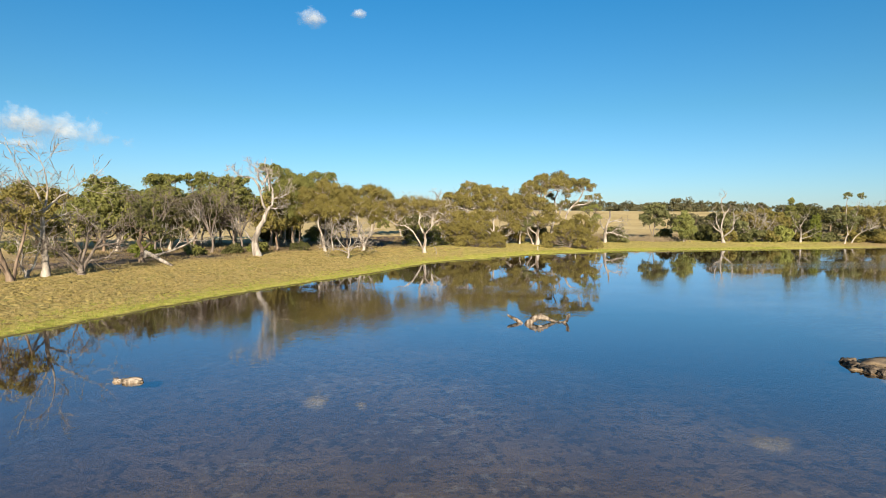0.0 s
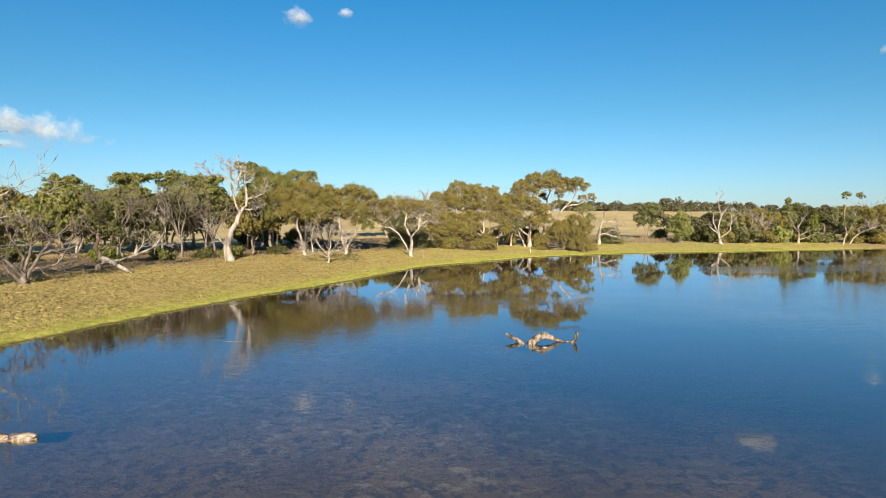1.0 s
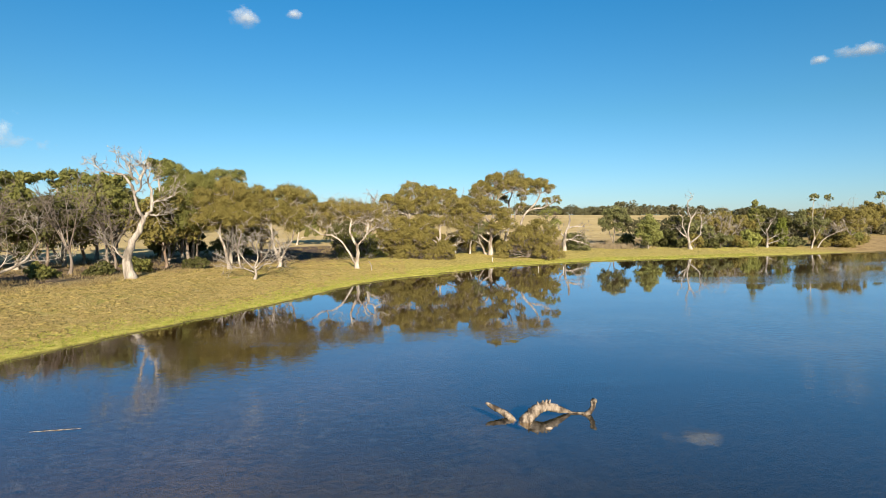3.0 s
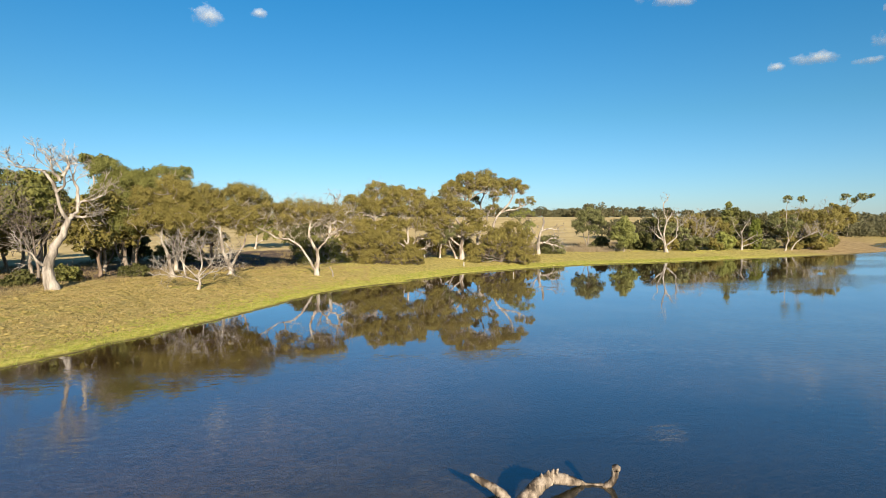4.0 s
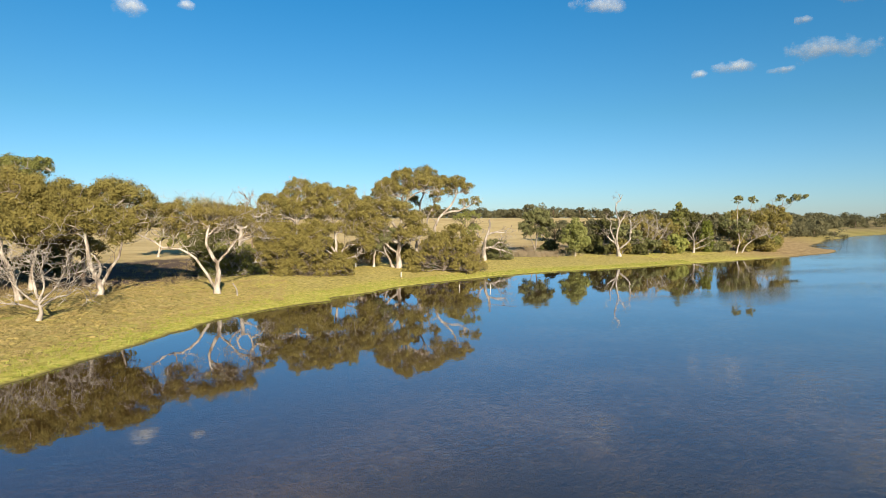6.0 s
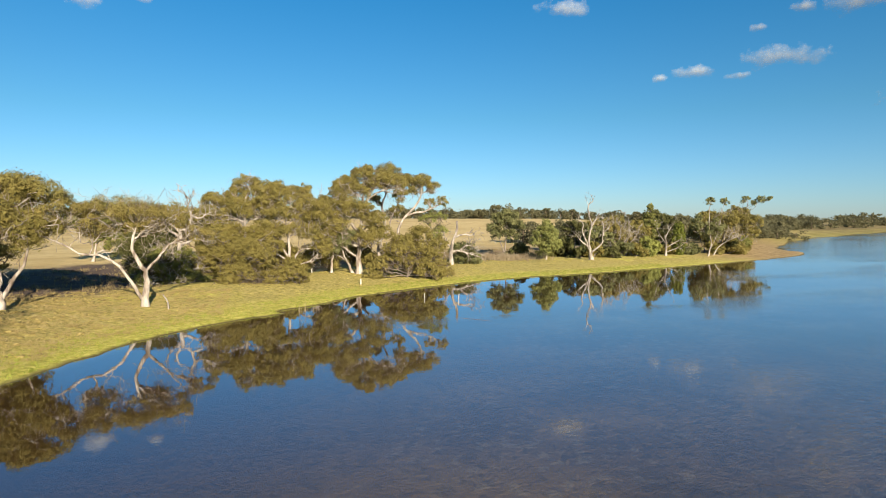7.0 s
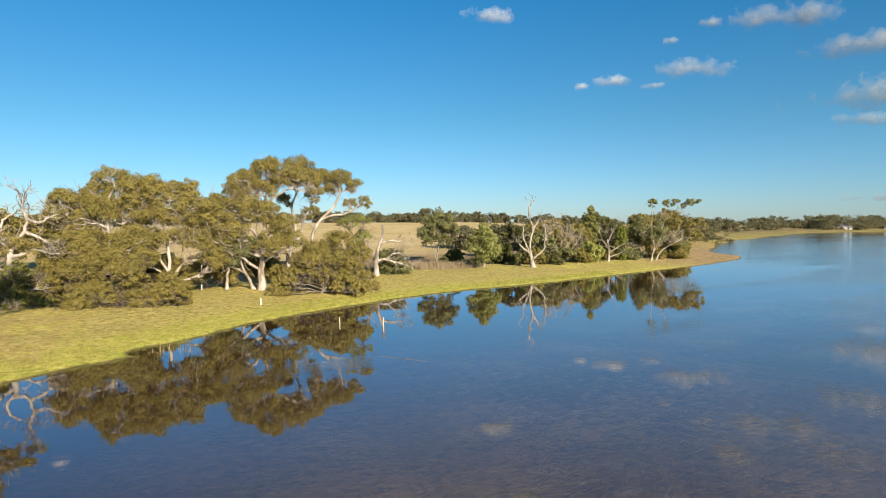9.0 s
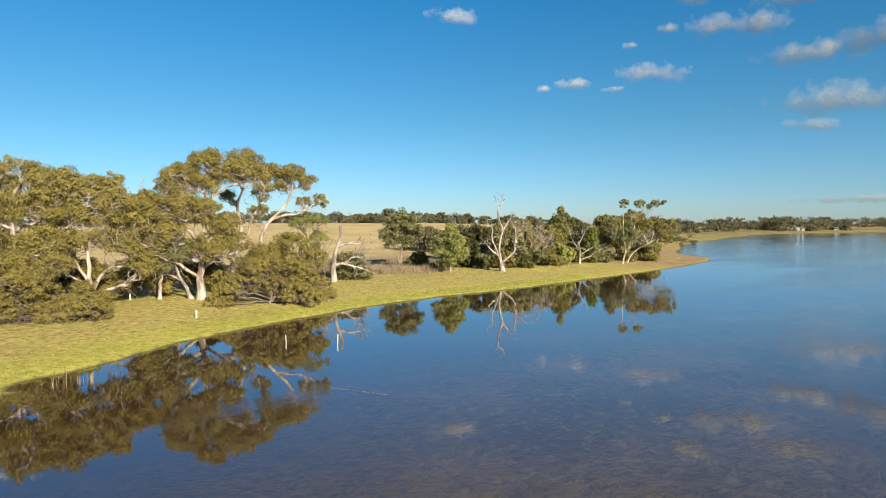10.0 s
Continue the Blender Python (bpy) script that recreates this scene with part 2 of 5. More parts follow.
def water_material():
    m, n, l = material("lake_water")
    geo = n.new("ShaderNodeNewGeometry")
    pos = geo.outputs["Position"]
    mp = n.new("ShaderNodeMapping")
    mp.inputs["Rotation"].default_value = (0, 0, radians(-25))
    mp.inputs["Scale"].default_value = (0.22, 1.0, 1.0)
    l.new(pos, mp.inputs["Vector"])
    gust = noise_node(n, l, mp.outputs[0], 0.07, 4.0)
    sep = n.new("ShaderNodeSeparateXYZ")
    l.new(pos, sep.inputs[0])
    # the open water to the east lies in the breeze, the cove is calm
    open_water = grey(n, l, calc(n, l, "SUBTRACT", sep.outputs[0], calc(n, l, "MULTIPLY", sep.outputs[1], 0.35)), -10.0, 80.0)
    windy = grey(n, l, calc(n, l, "ADD", gust, calc(n, l, "MULTIPLY", open_water, 0.24)), 0.60, 0.76)
    # wind lines drawn out across the open water
    mp3 = n.new("ShaderNodeMapping")
    mp3.inputs["Rotation"].default_value = (0, 0, radians(-18))
    mp3.inputs["Scale"].default_value = (0.05, 1.0, 1.0)
    l.new(pos, mp3.inputs["Vector"])
    lines = noise_node(n, l, mp3.outputs[0], 0.22, 3.0, 0.6)
    windy = calc(n, l, "MAXIMUM", windy, calc(n, l, "MULTIPLY", grey(n, l, lines, 0.50, 0.62), calc(n, l, "MULTIPLY", grey(n, l, sep.outputs[0], 40.0, 110.0), 0.7)))
    # a cat's-paw of wind in the cove
    paw = n.new("ShaderNodeVectorMath")
    paw.operation = "DISTANCE"
    paw.inputs[1].default_value = (-6.0, 36.0, 0.0)
    l.new(pos, paw.inputs[0])
    windy = calc(n, l, "MAXIMUM", windy, calc(n, l, "MULTIPLY", grey(n, l, paw.outputs["Value"], 15.0, 5.0), calc(n, l, "MULTIPLY", gust, 0.55)))
    # and a broad ruffled patch off the islet
    ruffle = n.new("ShaderNodeVectorMath")
    ruffle.operation = "DISTANCE"
    ruffle.inputs[1].default_value = (35.0, 43.0, 0.0)
    l.new(pos, ruffle.inputs[0])
    windy = calc(n, l, "MAXIMUM", windy, calc(n, l, "MULTIPLY", grey(n, l, ruffle.outputs["Value"], 25.0, 12.0), calc(n, l, "ADD", 0.2, calc(n, l, "MULTIPLY", gust, 0.5))))
    mp2 = n.new("ShaderNodeMapping")
    mp2.inputs["Scale"].default_value = (0.6, 1.0, 1.0)
    l.new(pos, mp2.inputs["Vector"])
    ripple = noise_node(n, l, mp2.outputs[0], 3.2, 3.0, 0.5)
    swell = noise_node(n, l, mp2.outputs[0], 0.8, 2.0, 0.5)
    h = calc(n, l, "ADD", calc(n, l, "MULTIPLY", ripple, calc(n, l, "ADD", 0.0007, calc(n, l, "MULTIPLY", windy, 0.026))), calc(n, l, "MULTIPLY", swell, 0.0017))
    normal = bump_node(n, l, h, 1.0, 1.0)
    # share of mirror gloss of water, the same from above and below
    lw = n.new("ShaderNodeLayerWeight")
    lw.inputs["Blend"].default_value = 0.5
    l.new(normal, lw.inputs["Normal"])
    gloss = calc(n, l, "ADD", 0.02, calc(n, l, "MULTIPLY", calc(n, l, "POWER", lw.outputs["Facing"], 3.2), 0.98))
    gl = n.new("ShaderNodeBsdfGlossy")
    gl.inputs["Color"].default_value = (0.88, 0.91, 1.0, 1)
    l.new(normal, gl.inputs["Normal"])
    l.new(calc(n, l, "ADD", 0.002, calc(n, l, "MULTIPLY", windy, 0.07)), gl.inputs["Roughness"])
    tr = n.new("ShaderNodeBsdfTransparent")
    tr.inputs["Color"].default_value = (0.97, 0.89, 0.72, 1)
    mx = n.new("ShaderNodeMixShader")
    o = n.new("ShaderNodeOutputMaterial")
    l.new(gloss, mx.inputs[0])
    l.new(tr.outputs[0], mx.inputs[1])
    l.new(gl.outputs[0], mx.inputs[2])
    l.new(mx.outputs[0], o.inputs["Surface"])
    return m


def plain_material(name, color, rough=0.7, grain=0.25, scale=6.0):
    m, n, l = material(name)
    tc = n.new("ShaderNodeTexCoord")
    f = noise_node(n, l, tc.outputs["Object"], scale, 5.0, 0.6)
    g = noise_node(n, l, tc.outputs["Object"], scale * 0.15, 2.0)
    col = mix_node(n, l, calc(n, l, "MULTIPLY", f, grain), color, tuple(c * 0.35 for c in color))
    col = mix_node(n, l, calc(n, l, "MULTIPLY", g, grain), col, tuple(c * 0.6 for c in color))
    finish(n, l, col, rough, bump_node(n, l, f, 0.3, 0.01), 0.3)
    return m


def cloud_material():
    m, n, l = material("cloud_vapour")
    tc = n.new("ShaderNodeTexCoord")
    info = n.new("ShaderNodeObjectInfo")
    sep = n.new("ShaderNodeSeparateXYZ")
    l.new(tc.outputs["Generated"], sep.inputs[0])
    off = n.new("ShaderNodeVectorMath")
    off.operation = "ADD"
    l.new(tc.outputs["Object"], off.inputs[0])
    comb = n.new("ShaderNodeCombineXYZ")
    l.new(calc(n, l, "MULTIPLY", info.outputs["Random"], 900.0), comb.inputs[2])
    l.new(comb.outputs[0], off.inputs[1])
    f = noise_node(n, l, off.outputs[0], 0.013, 7.0, 0.58)
    ux = calc(n, l, "MULTIPLY", calc(n, l, "SUBTRACT", sep.outputs[0], 0.5), 2.0)
    uy = calc(n, l, "MULTIPLY", calc(n, l, "SUBTRACT", sep.outputs[1], 0.42), 2.0)
    r = calc(n, l, "SQRT", calc(n, l, "ADD", calc(n, l, "MULTIPLY", ux, ux), calc(n, l, "MULTIPLY", uy, uy)))
    body = calc(n, l, "SUBTRACT", calc(n, l, "MULTIPLY", calc(n, l, "SUBTRACT", f, 0.22), 2.2), calc(n, l, "MULTIPLY", r, 0.85))
    alpha = grey(n, l, body, 0.0, 0.8)
    # shaded grey base and pale top painted into the cloud colour
    tone = ramp_node(n, l, calc(n, l, "ADD", sep.outputs[1], calc(n, l, "MULTIPLY", calc(n, l, "SUBTRACT", f, 0.5), 0.9)), [(0.25, (0.18, 0.215, 0.28)), (0.62, (0.34, 0.37, 0.41))])
    df = n.new("ShaderNodeBsdfDiffuse")
    l.new(tone, df.inputs["Color"])
    tr = n.new("ShaderNodeBsdfTransparent")
    mx = n.new("ShaderNodeMixShader")
    o = n.new("ShaderNodeOutputMaterial")
    l.new(calc(n, l, "MULTIPLY", alpha, 0.78), mx.inputs[0])
    l.new(tr.outputs[0], mx.inputs[1])
    l.new(df.outputs[0], mx.inputs[2])
    l.new(mx.outputs[0], o.inputs["Surface"])
    return m


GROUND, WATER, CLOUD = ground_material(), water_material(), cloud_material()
WHITE_WALL = plain_material("white_plaster", (0.5714, 0.5571, 0.5286), 0.8, 0.12)
ROOF_GREY = plain_material("grey_roof_sheet", (0.1571, 0.1571, 0.1643), 0.5, 0.3)
WINDOW_DARK = plain_material("dark_window_glass", (0.0214, 0.025, 0.0286), 0.1, 0.1)
POST_WHITE = plain_material("white_painted_post", (0.4143, 0.3929, 0.35), 0.7, 0.35, 14.0)
ROCK_PALE = bark_material("pale_rock", (0.30, 0.25, 0.20), (0.19, 0.155, 0.12), (0.05, 0.04, 0.03), 0.8, 2.6)
MUD_BROWN = bark_material("mud_brown", (0.27, 0.20, 0.125), (0.19, 0.14, 0.088), (0.055, 0.042, 0.03))
MUD_DARK = bark_material("wet_mud_stone", (0.12, 0.092, 0.065), (0.062, 0.047, 0.034), (0.016, 0.013, 0.011), 0.6, 2.0)


# ---------------------------------------------------------------- mesh helpers
def raw_mesh(name, verts, quads, mat, smooth=True):
    verts, quads = np.asarray(verts, dtype=np.float32), np.asarray(quads, dtype=np.int32)
    me = bpy.data.meshes.new(name)
    me.vertices.add(len(verts))
    me.vertices.foreach_set("co", verts.ravel())
    k = quads.shape[1]
    me.loops.add(quads.size)
    me.loops.foreach_set("vertex_index", quads.ravel())
    me.polygons.add(len(quads))
    me.polygons.foreach_set("loop_start", np.arange(len(quads), dtype=np.int32) * k)
    me.polygons.foreach_set("loop_total", np.full(len(quads), k, dtype=np.int32))
    me.polygons.foreach_set("use_smooth", np.full(len(quads), smooth))
    me.update(calc_edges=True)
    me.materials.append(mat)
    return me


def part(name, me, parent, label=""):
    ob = new(name, me)
    ob.parent = parent
    return tagged(ob, label)


def spline(points, n):
    """n points on a smooth curve through the given ones."""
    p = np.array(points, dtype=float)
    if len(p) == 2:
        s = np.linspace(0, 1, n)[:, None]
        return p[0] * (1 - s) + p[1] * s
    q = np.vstack([2 * p[0] - p[1], p, 2 * p[-1] - p[-2]])
    u = np.linspace(0, len(p) - 1, n)
    i = np.minimum(u.astype(int), len(p) - 2)
    f = (u - i)[:, None]
    a, b, c, d = q[i], q[i + 1], q[i + 2], q[i + 3]
    return 0.5 * (2 * b + (c - a) * f + (2 * a - 5 * b + 4 * c - d) * f ** 2 + (3 * b - a - 3 * c + d) * f ** 3)


class Tubes:
    """Collects tapered round branches into one mesh."""

    def __init__(self):
        self.v, self.q, self.n = [], [], 0

    def add(self, pts, radii, sides=6, rng=None, rough=0.0):
        pts, radii = np.asarray(pts, float), np.asarray(radii, float)
        tang = np.gradient(pts, axis=0)
        tang /= np.linalg.norm(tang, axis=1)[:, None] + 1e-9
        ref = np.where(np.abs(tang[:, 2:3]) > 0.8, np.array([[1.0, 0.13, 0]]), np.array([[0, 0, 1.0]]))
        if abs(tang[:, 2]).max() > 0.8:
            ref = np.tile(np.array([[0.93, 0.35, 0.05]]), (len(pts), 1))
        a = np.cross(tang, ref)
        a /= np.linalg.norm(a, axis=1)[:, None] + 1e-9
        b = np.cross(tang, a)
        ang = np.arange(sides) * 2 * math.pi / sides
        r = np.repeat(radii[:, None], sides, axis=1)
        if rng is not None and rough:
            r = r * (1 + rough * rng.uniform(-1, 1, r.shape))
        ring = pts[:, None] + r[..., None] * (np.cos(ang)[None, :, None] * a[:, None] + np.sin(ang)[None, :, None] * b[:, None])
        m = len(pts)
        i = np.arange(m - 1)[:, None] * sides
        j = np.arange(sides)[None]
        k = (j + 1) % sides
        self.q.append(np.stack([i + j, i + k, i + sides + k, i + sides + j], -1).reshape(-1, 4) + self.n)
        self.v.append(ring.reshape(-1, 3))
        self.n += m * sides

    def mesh(self, name, mat):
        return raw_mesh(name, np.vstack(self.v), np.vstack(self.q), mat)


def many(tubes, pts, radii, sides=3):
    """Adds many thin branches at once: pts (m, n, 3), radii (m, n)."""
    m, n, _ = pts.shape
    tang = np.gradient(pts, axis=1)
    tang /= np.linalg.norm(tang, axis=2, keepdims=True) + 1e-9
    a = np.cross(tang, np.array([0.62, 0.55, 0.56]))
    a /= np.linalg.norm(a, axis=2, keepdims=True) + 1e-9
    e = np.cross(tang, a)
    ang = (np.arange(sides) * 2 * math.pi / sides)[None, None, :, None]
    ring = pts[:, :, None] + radii[:, :, None, None] * (np.cos(ang) * a[:, :, None] + np.sin(ang) * e[:, :, None])
    base = np.arange(m)[:, None, None] * n * sides + np.arange(n - 1)[None, :, None] * sides
    j = np.arange(sides)[None, None]
    k = (j + 1) % sides
    tubes.q.append(np.stack([base + j, base + k, base + sides + k, base + sides + j], -1).reshape(-1, 4) + tubes.n)
    tubes.v.append(ring.reshape(-1, 3))
    tubes.n += m * n * sides


def wiggle(p0, p1, rng, gnarl, n=7, rise=0.0):
    """Crooked ways from p0 to p1: one, or many at once."""
    p0, p1 = np.asarray(p0, float), np.asarray(p1, float)
    length = np.linalg.norm(p1 - p0, axis=-1)[..., None, None]
    s = np.linspace(0, 1, n)[:, None]
    bend = rng.normal(0, 1, p0.shape[:-1] + (n, 3)) * gnarl * length * np.sin(s * math.pi)
    bend = (bend + np.roll(bend, 1, -2)) * 0.5
    bend[..., 0, :] = bend[..., -1, :] = 0
    out = p0[..., None, :] * (1 - s) + p1[..., None, :] * s + bend
    out[..., 2] += rise * length[..., 0] * np.sin(s[:, 0] * math.pi)
    return out


def twigs(tubes, start, way, length, radius, depth, rng, spread=0.7, up=0.15, kids=3, least=0.016):
    """Bare branches that fork on and on, from one start or many."""
    p = np.atleast_2d(np.asarray(start, float))
    w = np.atleast_2d(np.asarray(way, float))
    w = w / (np.linalg.norm(w, axis=1, keepdims=True) + 1e-9)
    m, n = len(p), 4 if depth else 3
    length = np.broadcast_to(np.asarray(length, float), (m,))
    radius = np.maximum(np.broadcast_to(np.asarray(radius, float), (m,)), least)
    pts = [p]
    for _ in range(n - 1):
        w = w + rng.normal(0, 0.22, (m, 3)) + np.array([0, 0, up * 0.3])
        w = w / np.linalg.norm(w, axis=1, keepdims=True)
        pts.append(pts[-1] + w * length[:, None] / (n - 1))
    pts = np.stack(pts, 1)
    many(tubes, pts, np.maximum(radius[:, None] * np.linspace(1, 0.42, n), least * 0.7), 4 if depth == 2 else 3)
    if depth == 0:
        return
    i = np.repeat(np.arange(m), kids)
    k = rng.integers(n // 2, n, len(i))
    twigs(tubes, pts[i, k], w[i] + rng.normal(0, spread, (len(i), 3)) + np.array([0, 0, up]), length[i] * rng.uniform(0.5, 0.85, len(i)), radius[i] * 0.6, depth - 1, rng, spread, up, kids, least)


def leaf_cloud(centres, sizes, count, leaf, rng, flat=0.72, droop=0.6):
    """Long hanging leaf sprays round the centres: verts and quads."""
    c = np.repeat(np.asarray(centres), count, axis=0)
    s = np.repeat(np.asarray(sizes), count)
    m = len(c)
    u = rng.normal(0, 1, (m, 3))
    u /= np.linalg.norm(u, axis=1)[:, None]
    r = rng.uniform(0, 1, m) ** 0.52
    off = u * (r * s)[:, None]
    off[:, 2] *= flat
    p = c + off
    axis = rng.normal(0, 1, (m, 3)) + u * 0.7
    axis[:, 2] -= droop
    axis /= np.linalg.norm(axis, axis=1)[:, None]
    side = np.cross(axis, rng.normal(0, 1, (m, 3)))
    side /= np.linalg.norm(side, axis=1)[:, None] + 1e-9
    ln = leaf * rng.uniform(0.7, 1.35, m)[:, None]
    wd = ln * rng.uniform(0.26, 0.46, m)[:, None]
    v = np.stack([p - axis * ln * 0.5 - side * wd, p - axis * ln * 0.35 + side * wd, p + axis * ln * 0.65], 1).reshape(-1, 3)
    return v, np.arange(m * 3).reshape(-1, 3)


def puffs(centres, sizes, leaf, rng, cover=1.0, flat=0.92, droop=0.7):
    """Domed puffs of leaf sprays that lie along each puff's skin, over a dense core: verts and triangles."""
    centres, sizes = np.asarray(centres), np.asarray(sizes)
    n = np.maximum(14, (cover * 2.1 * math.pi * sizes ** 2 * flat / (0.36 * leaf * leaf)).astype(int))
    c, s = np.repeat(centres, n, axis=0), np.repeat(sizes, n)
    m = len(c)
    u = rng.normal(0, 1, (m, 3))
    u /= np.linalg.norm(u, axis=1)[:, None]
    u[:, 2] = np.where((u[:, 2] < -0.25) & (rng.random(m) < 0.55), -u[:, 2], u[:, 2])
    r = np.where(rng.random(m) < 0.13, rng.uniform(1.0, 1.4, m), 1.0 - 0.45 * rng.random(m) ** 1.4)
    stretch = np.array([1.0, 1.0, flat])
    p = c + u * stretch * (r * s)[:, None]
    nrm = u / stretch + rng.normal(0, 0.33, (m, 3))
    axis = rng.normal(0, 0.75, (m, 3)) - np.array([0, 0, droop])
    ln = leaf * rng.uniform(0.7, 1.35, m)
    k = np.maximum(6, (7 * cover * sizes / 0.6).astype(int))
    cc, cs = np.repeat(centres, k, axis=0), np.repeat(sizes, k)
    w = rng.normal(0, 1, (len(cc), 3))
    w /= np.linalg.norm(w, axis=1)[:, None]
    p = np.vstack([p, cc + w * stretch * (cs * rng.uniform(0.1, 0.6, len(cc)))[:, None]])
    nrm = np.vstack([nrm, rng.normal(0, 1, (len(cc), 3))])
    axis = np.vstack([axis, rng.normal(0, 1, (len(cc), 3))])
    ln = np.concatenate([ln, cs * rng.uniform(0.45, 0.7, len(cc))])
    nrm /= np.linalg.norm(nrm, axis=1)[:, None]
    axis -= nrm * (axis * nrm).sum(1)[:, None]
    axis /= np.linalg.norm(axis, axis=1)[:, None] + 1e-9
    side = np.cross(nrm, axis)
    ln = ln[:, None]
    wd = ln * rng.uniform(0.26, 0.46, len(p))[:, None]
    v = np.stack([p - axis * ln * 0.5 - side * wd, p - axis * ln * 0.35 + side * wd, p + axis * ln * 0.65], 1).reshape(-1, 3)
    return v, np.arange(len(p) * 3).reshape(-1, 3)


# ---------------------------------------------------------------- shore and ground
SHORE = [(-120, -160), (-62, -70), (-38, -20), (-28, 8), (-24.2, 27), (-21.6, 36), (-18.6, 44), (-15, 51.6), (-11.2, 58.2), (-7.6, 65.5), (-3.6, 74.5),
         (-0.4, 79.5), (3.2, 83.0), (5.3, 84.2), (6.7, 85.0), (6.1, 86.1), (7.3, 87.4), (9.6, 88.8), (13.6, 93.2), (19.6, 97.2), (28.5, 101.8), (38, 105.3), (50, 107.6),
         (67, 112.6), (84, 117.6), (99, 123), (113, 129.5), (121, 136.5), (124, 143), (131, 152), (142, 161), (163, 178), (188, 197), (228, 219), (262, 236), (320, 262),
         (400, 288), (505, 290), (640, 262), (820, 180)]
shore_line = spline(SHORE, 480)
lake_outline = np.vstack([shore_line, [(1100, -200), (900, -900), (-400, -900)]])


def inland_distance(x, y):
    """Metres from the water's edge, plus on land, minus on the lake."""
    x, y = np.atleast_1d(np.asarray(x, float)), np.atleast_1d(np.asarray(y, float))
    best = np.full(x.shape, 1e18)
    inside = np.zeros(x.shape, bool)
    a = lake_outline
    b = np.roll(a, -1, axis=0)
    for i in range(len(a)):
        (ax, ay), (bx, by) = a[i], b[i]
        ex, ey = bx - ax, by - ay
        t = np.clip(((x - ax) * ex + (y - ay) * ey) / (ex * ex + ey * ey + 1e-9), 0, 1)
        best = np.minimum(best, (x - ax - t * ex) ** 2 + (y - ay - t * ey) ** 2)
        if ay != by:
            inside ^= ((ay > y) != (by > y)) & (x < ex * (y - ay) / (by - ay) + ax)
    d = np.sqrt(best)
    return np.where(inside, -d, d)


def step(a, b, v):
    s = np.clip((v - a) / (b - a), 0, 1)
    return s * s * (3 - 2 * s)


def bumps(x, y, size, seed):
    """Smooth waves without a grid, about -1 to 1."""
    rng = np.random.default_rng(seed)
    out = np.zeros(np.shape(x))
    for _ in range(9):
        a, k, ph = rng.uniform(0, 6.28), rng.uniform(0.6, 1.6) * 6.28 / size, rng.uniform(0, 6.28)
        out = out + np.sin((x * np.cos(a) + y * np.sin(a)) * k + ph)
    return out / 5.0


def height(x, y, d=None):
    x, y = np.atleast_1d(np.asarray(x, float)), np.atleast_1d(np.asarray(y, float))
    d = inland_distance(x, y) if d is None else d
    d = d + np.where(np.abs(d) < 6, 0.22 * bumps(x, y, 3.0, 5) + 0.12 * bumps(x, y, 1.3, 6), 0)
    land = 0.13 * step(0, 0.35, d) + 0.68 * step(0, 15, d) + 0.45 * step(14, 45, d)
    paddock = step(135, 320, y - 0.12 * np.maximum(x, 0)) * (1 - step(150, 330, x)) * (0.35 + 0.65 * step(-90, 30, x))
    land = land + 6.9 * paddock + step(1, 6, d) * (0.075 * bumps(x, y, 2.2, 7) + 0.10 * bumps(x, y, 9, 8))
    land = land + 2.6 * step(4, 70, d) * step(300, 420, x)
    bed = -0.10 * step(0, 0.5, -d) - 0.55 * step(0, 9, -d) + 0.05 * step(2, 8, -d) * bumps(x, y, 7, 9)
    bed = np.maximum(bed, -0.62 + 0.58 * np.exp(-((x - 20.9) / 5.0) ** 2 - ((y - 25.8) / 3.4) ** 2))
    return np.where(d > 0, land, bed)


def ground_z(x, y):
    return float(height(x, y)[0])


def ticks(lo, hi, dense_lo, dense_hi, fine):
    def away(room, start):
        out, s, p = [], start, 0.0
        while p < room:
            p += s
            s *= 1.16
            out.append(p)
        return np.array(out)
    mid = np.arange(dense_lo, dense_hi + fine * 0.5, fine)
    return np.concatenate([dense_lo - away(dense_lo - lo, fine)[::-1], mid, dense_hi + away(hi - dense_hi, fine)])


def build_ground():
    xs, ys = ticks(-2600, 2600, -48, 128, 0.7), ticks(-1200, 2800, 18, 146, 0.6)
    gx, gy = np.meshgrid(xs, ys)
    fx, fy = gx.ravel(), gy.ravel()
    d = inland_distance(fx, fy)
    z = height(fx, fy, d)
    nx, ny = len(xs), len(ys)
    i = np.arange(ny - 1)[:, None] * nx + np.arange(nx - 1)[None]
    quads = np.stack([i, i + 1, i + nx + 1, i + nx], -1).reshape(-1, 4)
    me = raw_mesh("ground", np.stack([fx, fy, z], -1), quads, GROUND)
    at = me.attributes.new("inland", "FLOAT", "POINT")
    at.data.foreach_set("value", d.astype(np.float32))
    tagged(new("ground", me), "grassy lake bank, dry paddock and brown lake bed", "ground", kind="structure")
    corners = [(-2400, -1100, 0), (2500, -1100, 0), (2500, 2700, 0), (-2400, 2700, 0)]
    me = raw_mesh("water", corners, [(0, 1, 2, 3)], WATER, False)
    tagged(new("water", me), "calm clear blue lake water with light ripples", "water", kind="structure")


build_ground()


# ---------------------------------------------------------------- trees
def thing(name, x, y, label, category, group="", sink=0.12):
    ob = new(name)
    ob.location = (x, y, ground_z(x, y) - sink)
    return tagged(ob, label, category, group)


def facing(x, y):
    """Unit vectors across and along the line of sight from the lake."""
    a = math.atan2(x - 3.0, y - 26.0)
    return np.array([math.cos(a), -math.sin(a), 0]), np.array([math.sin(a), math.cos(a), 0])


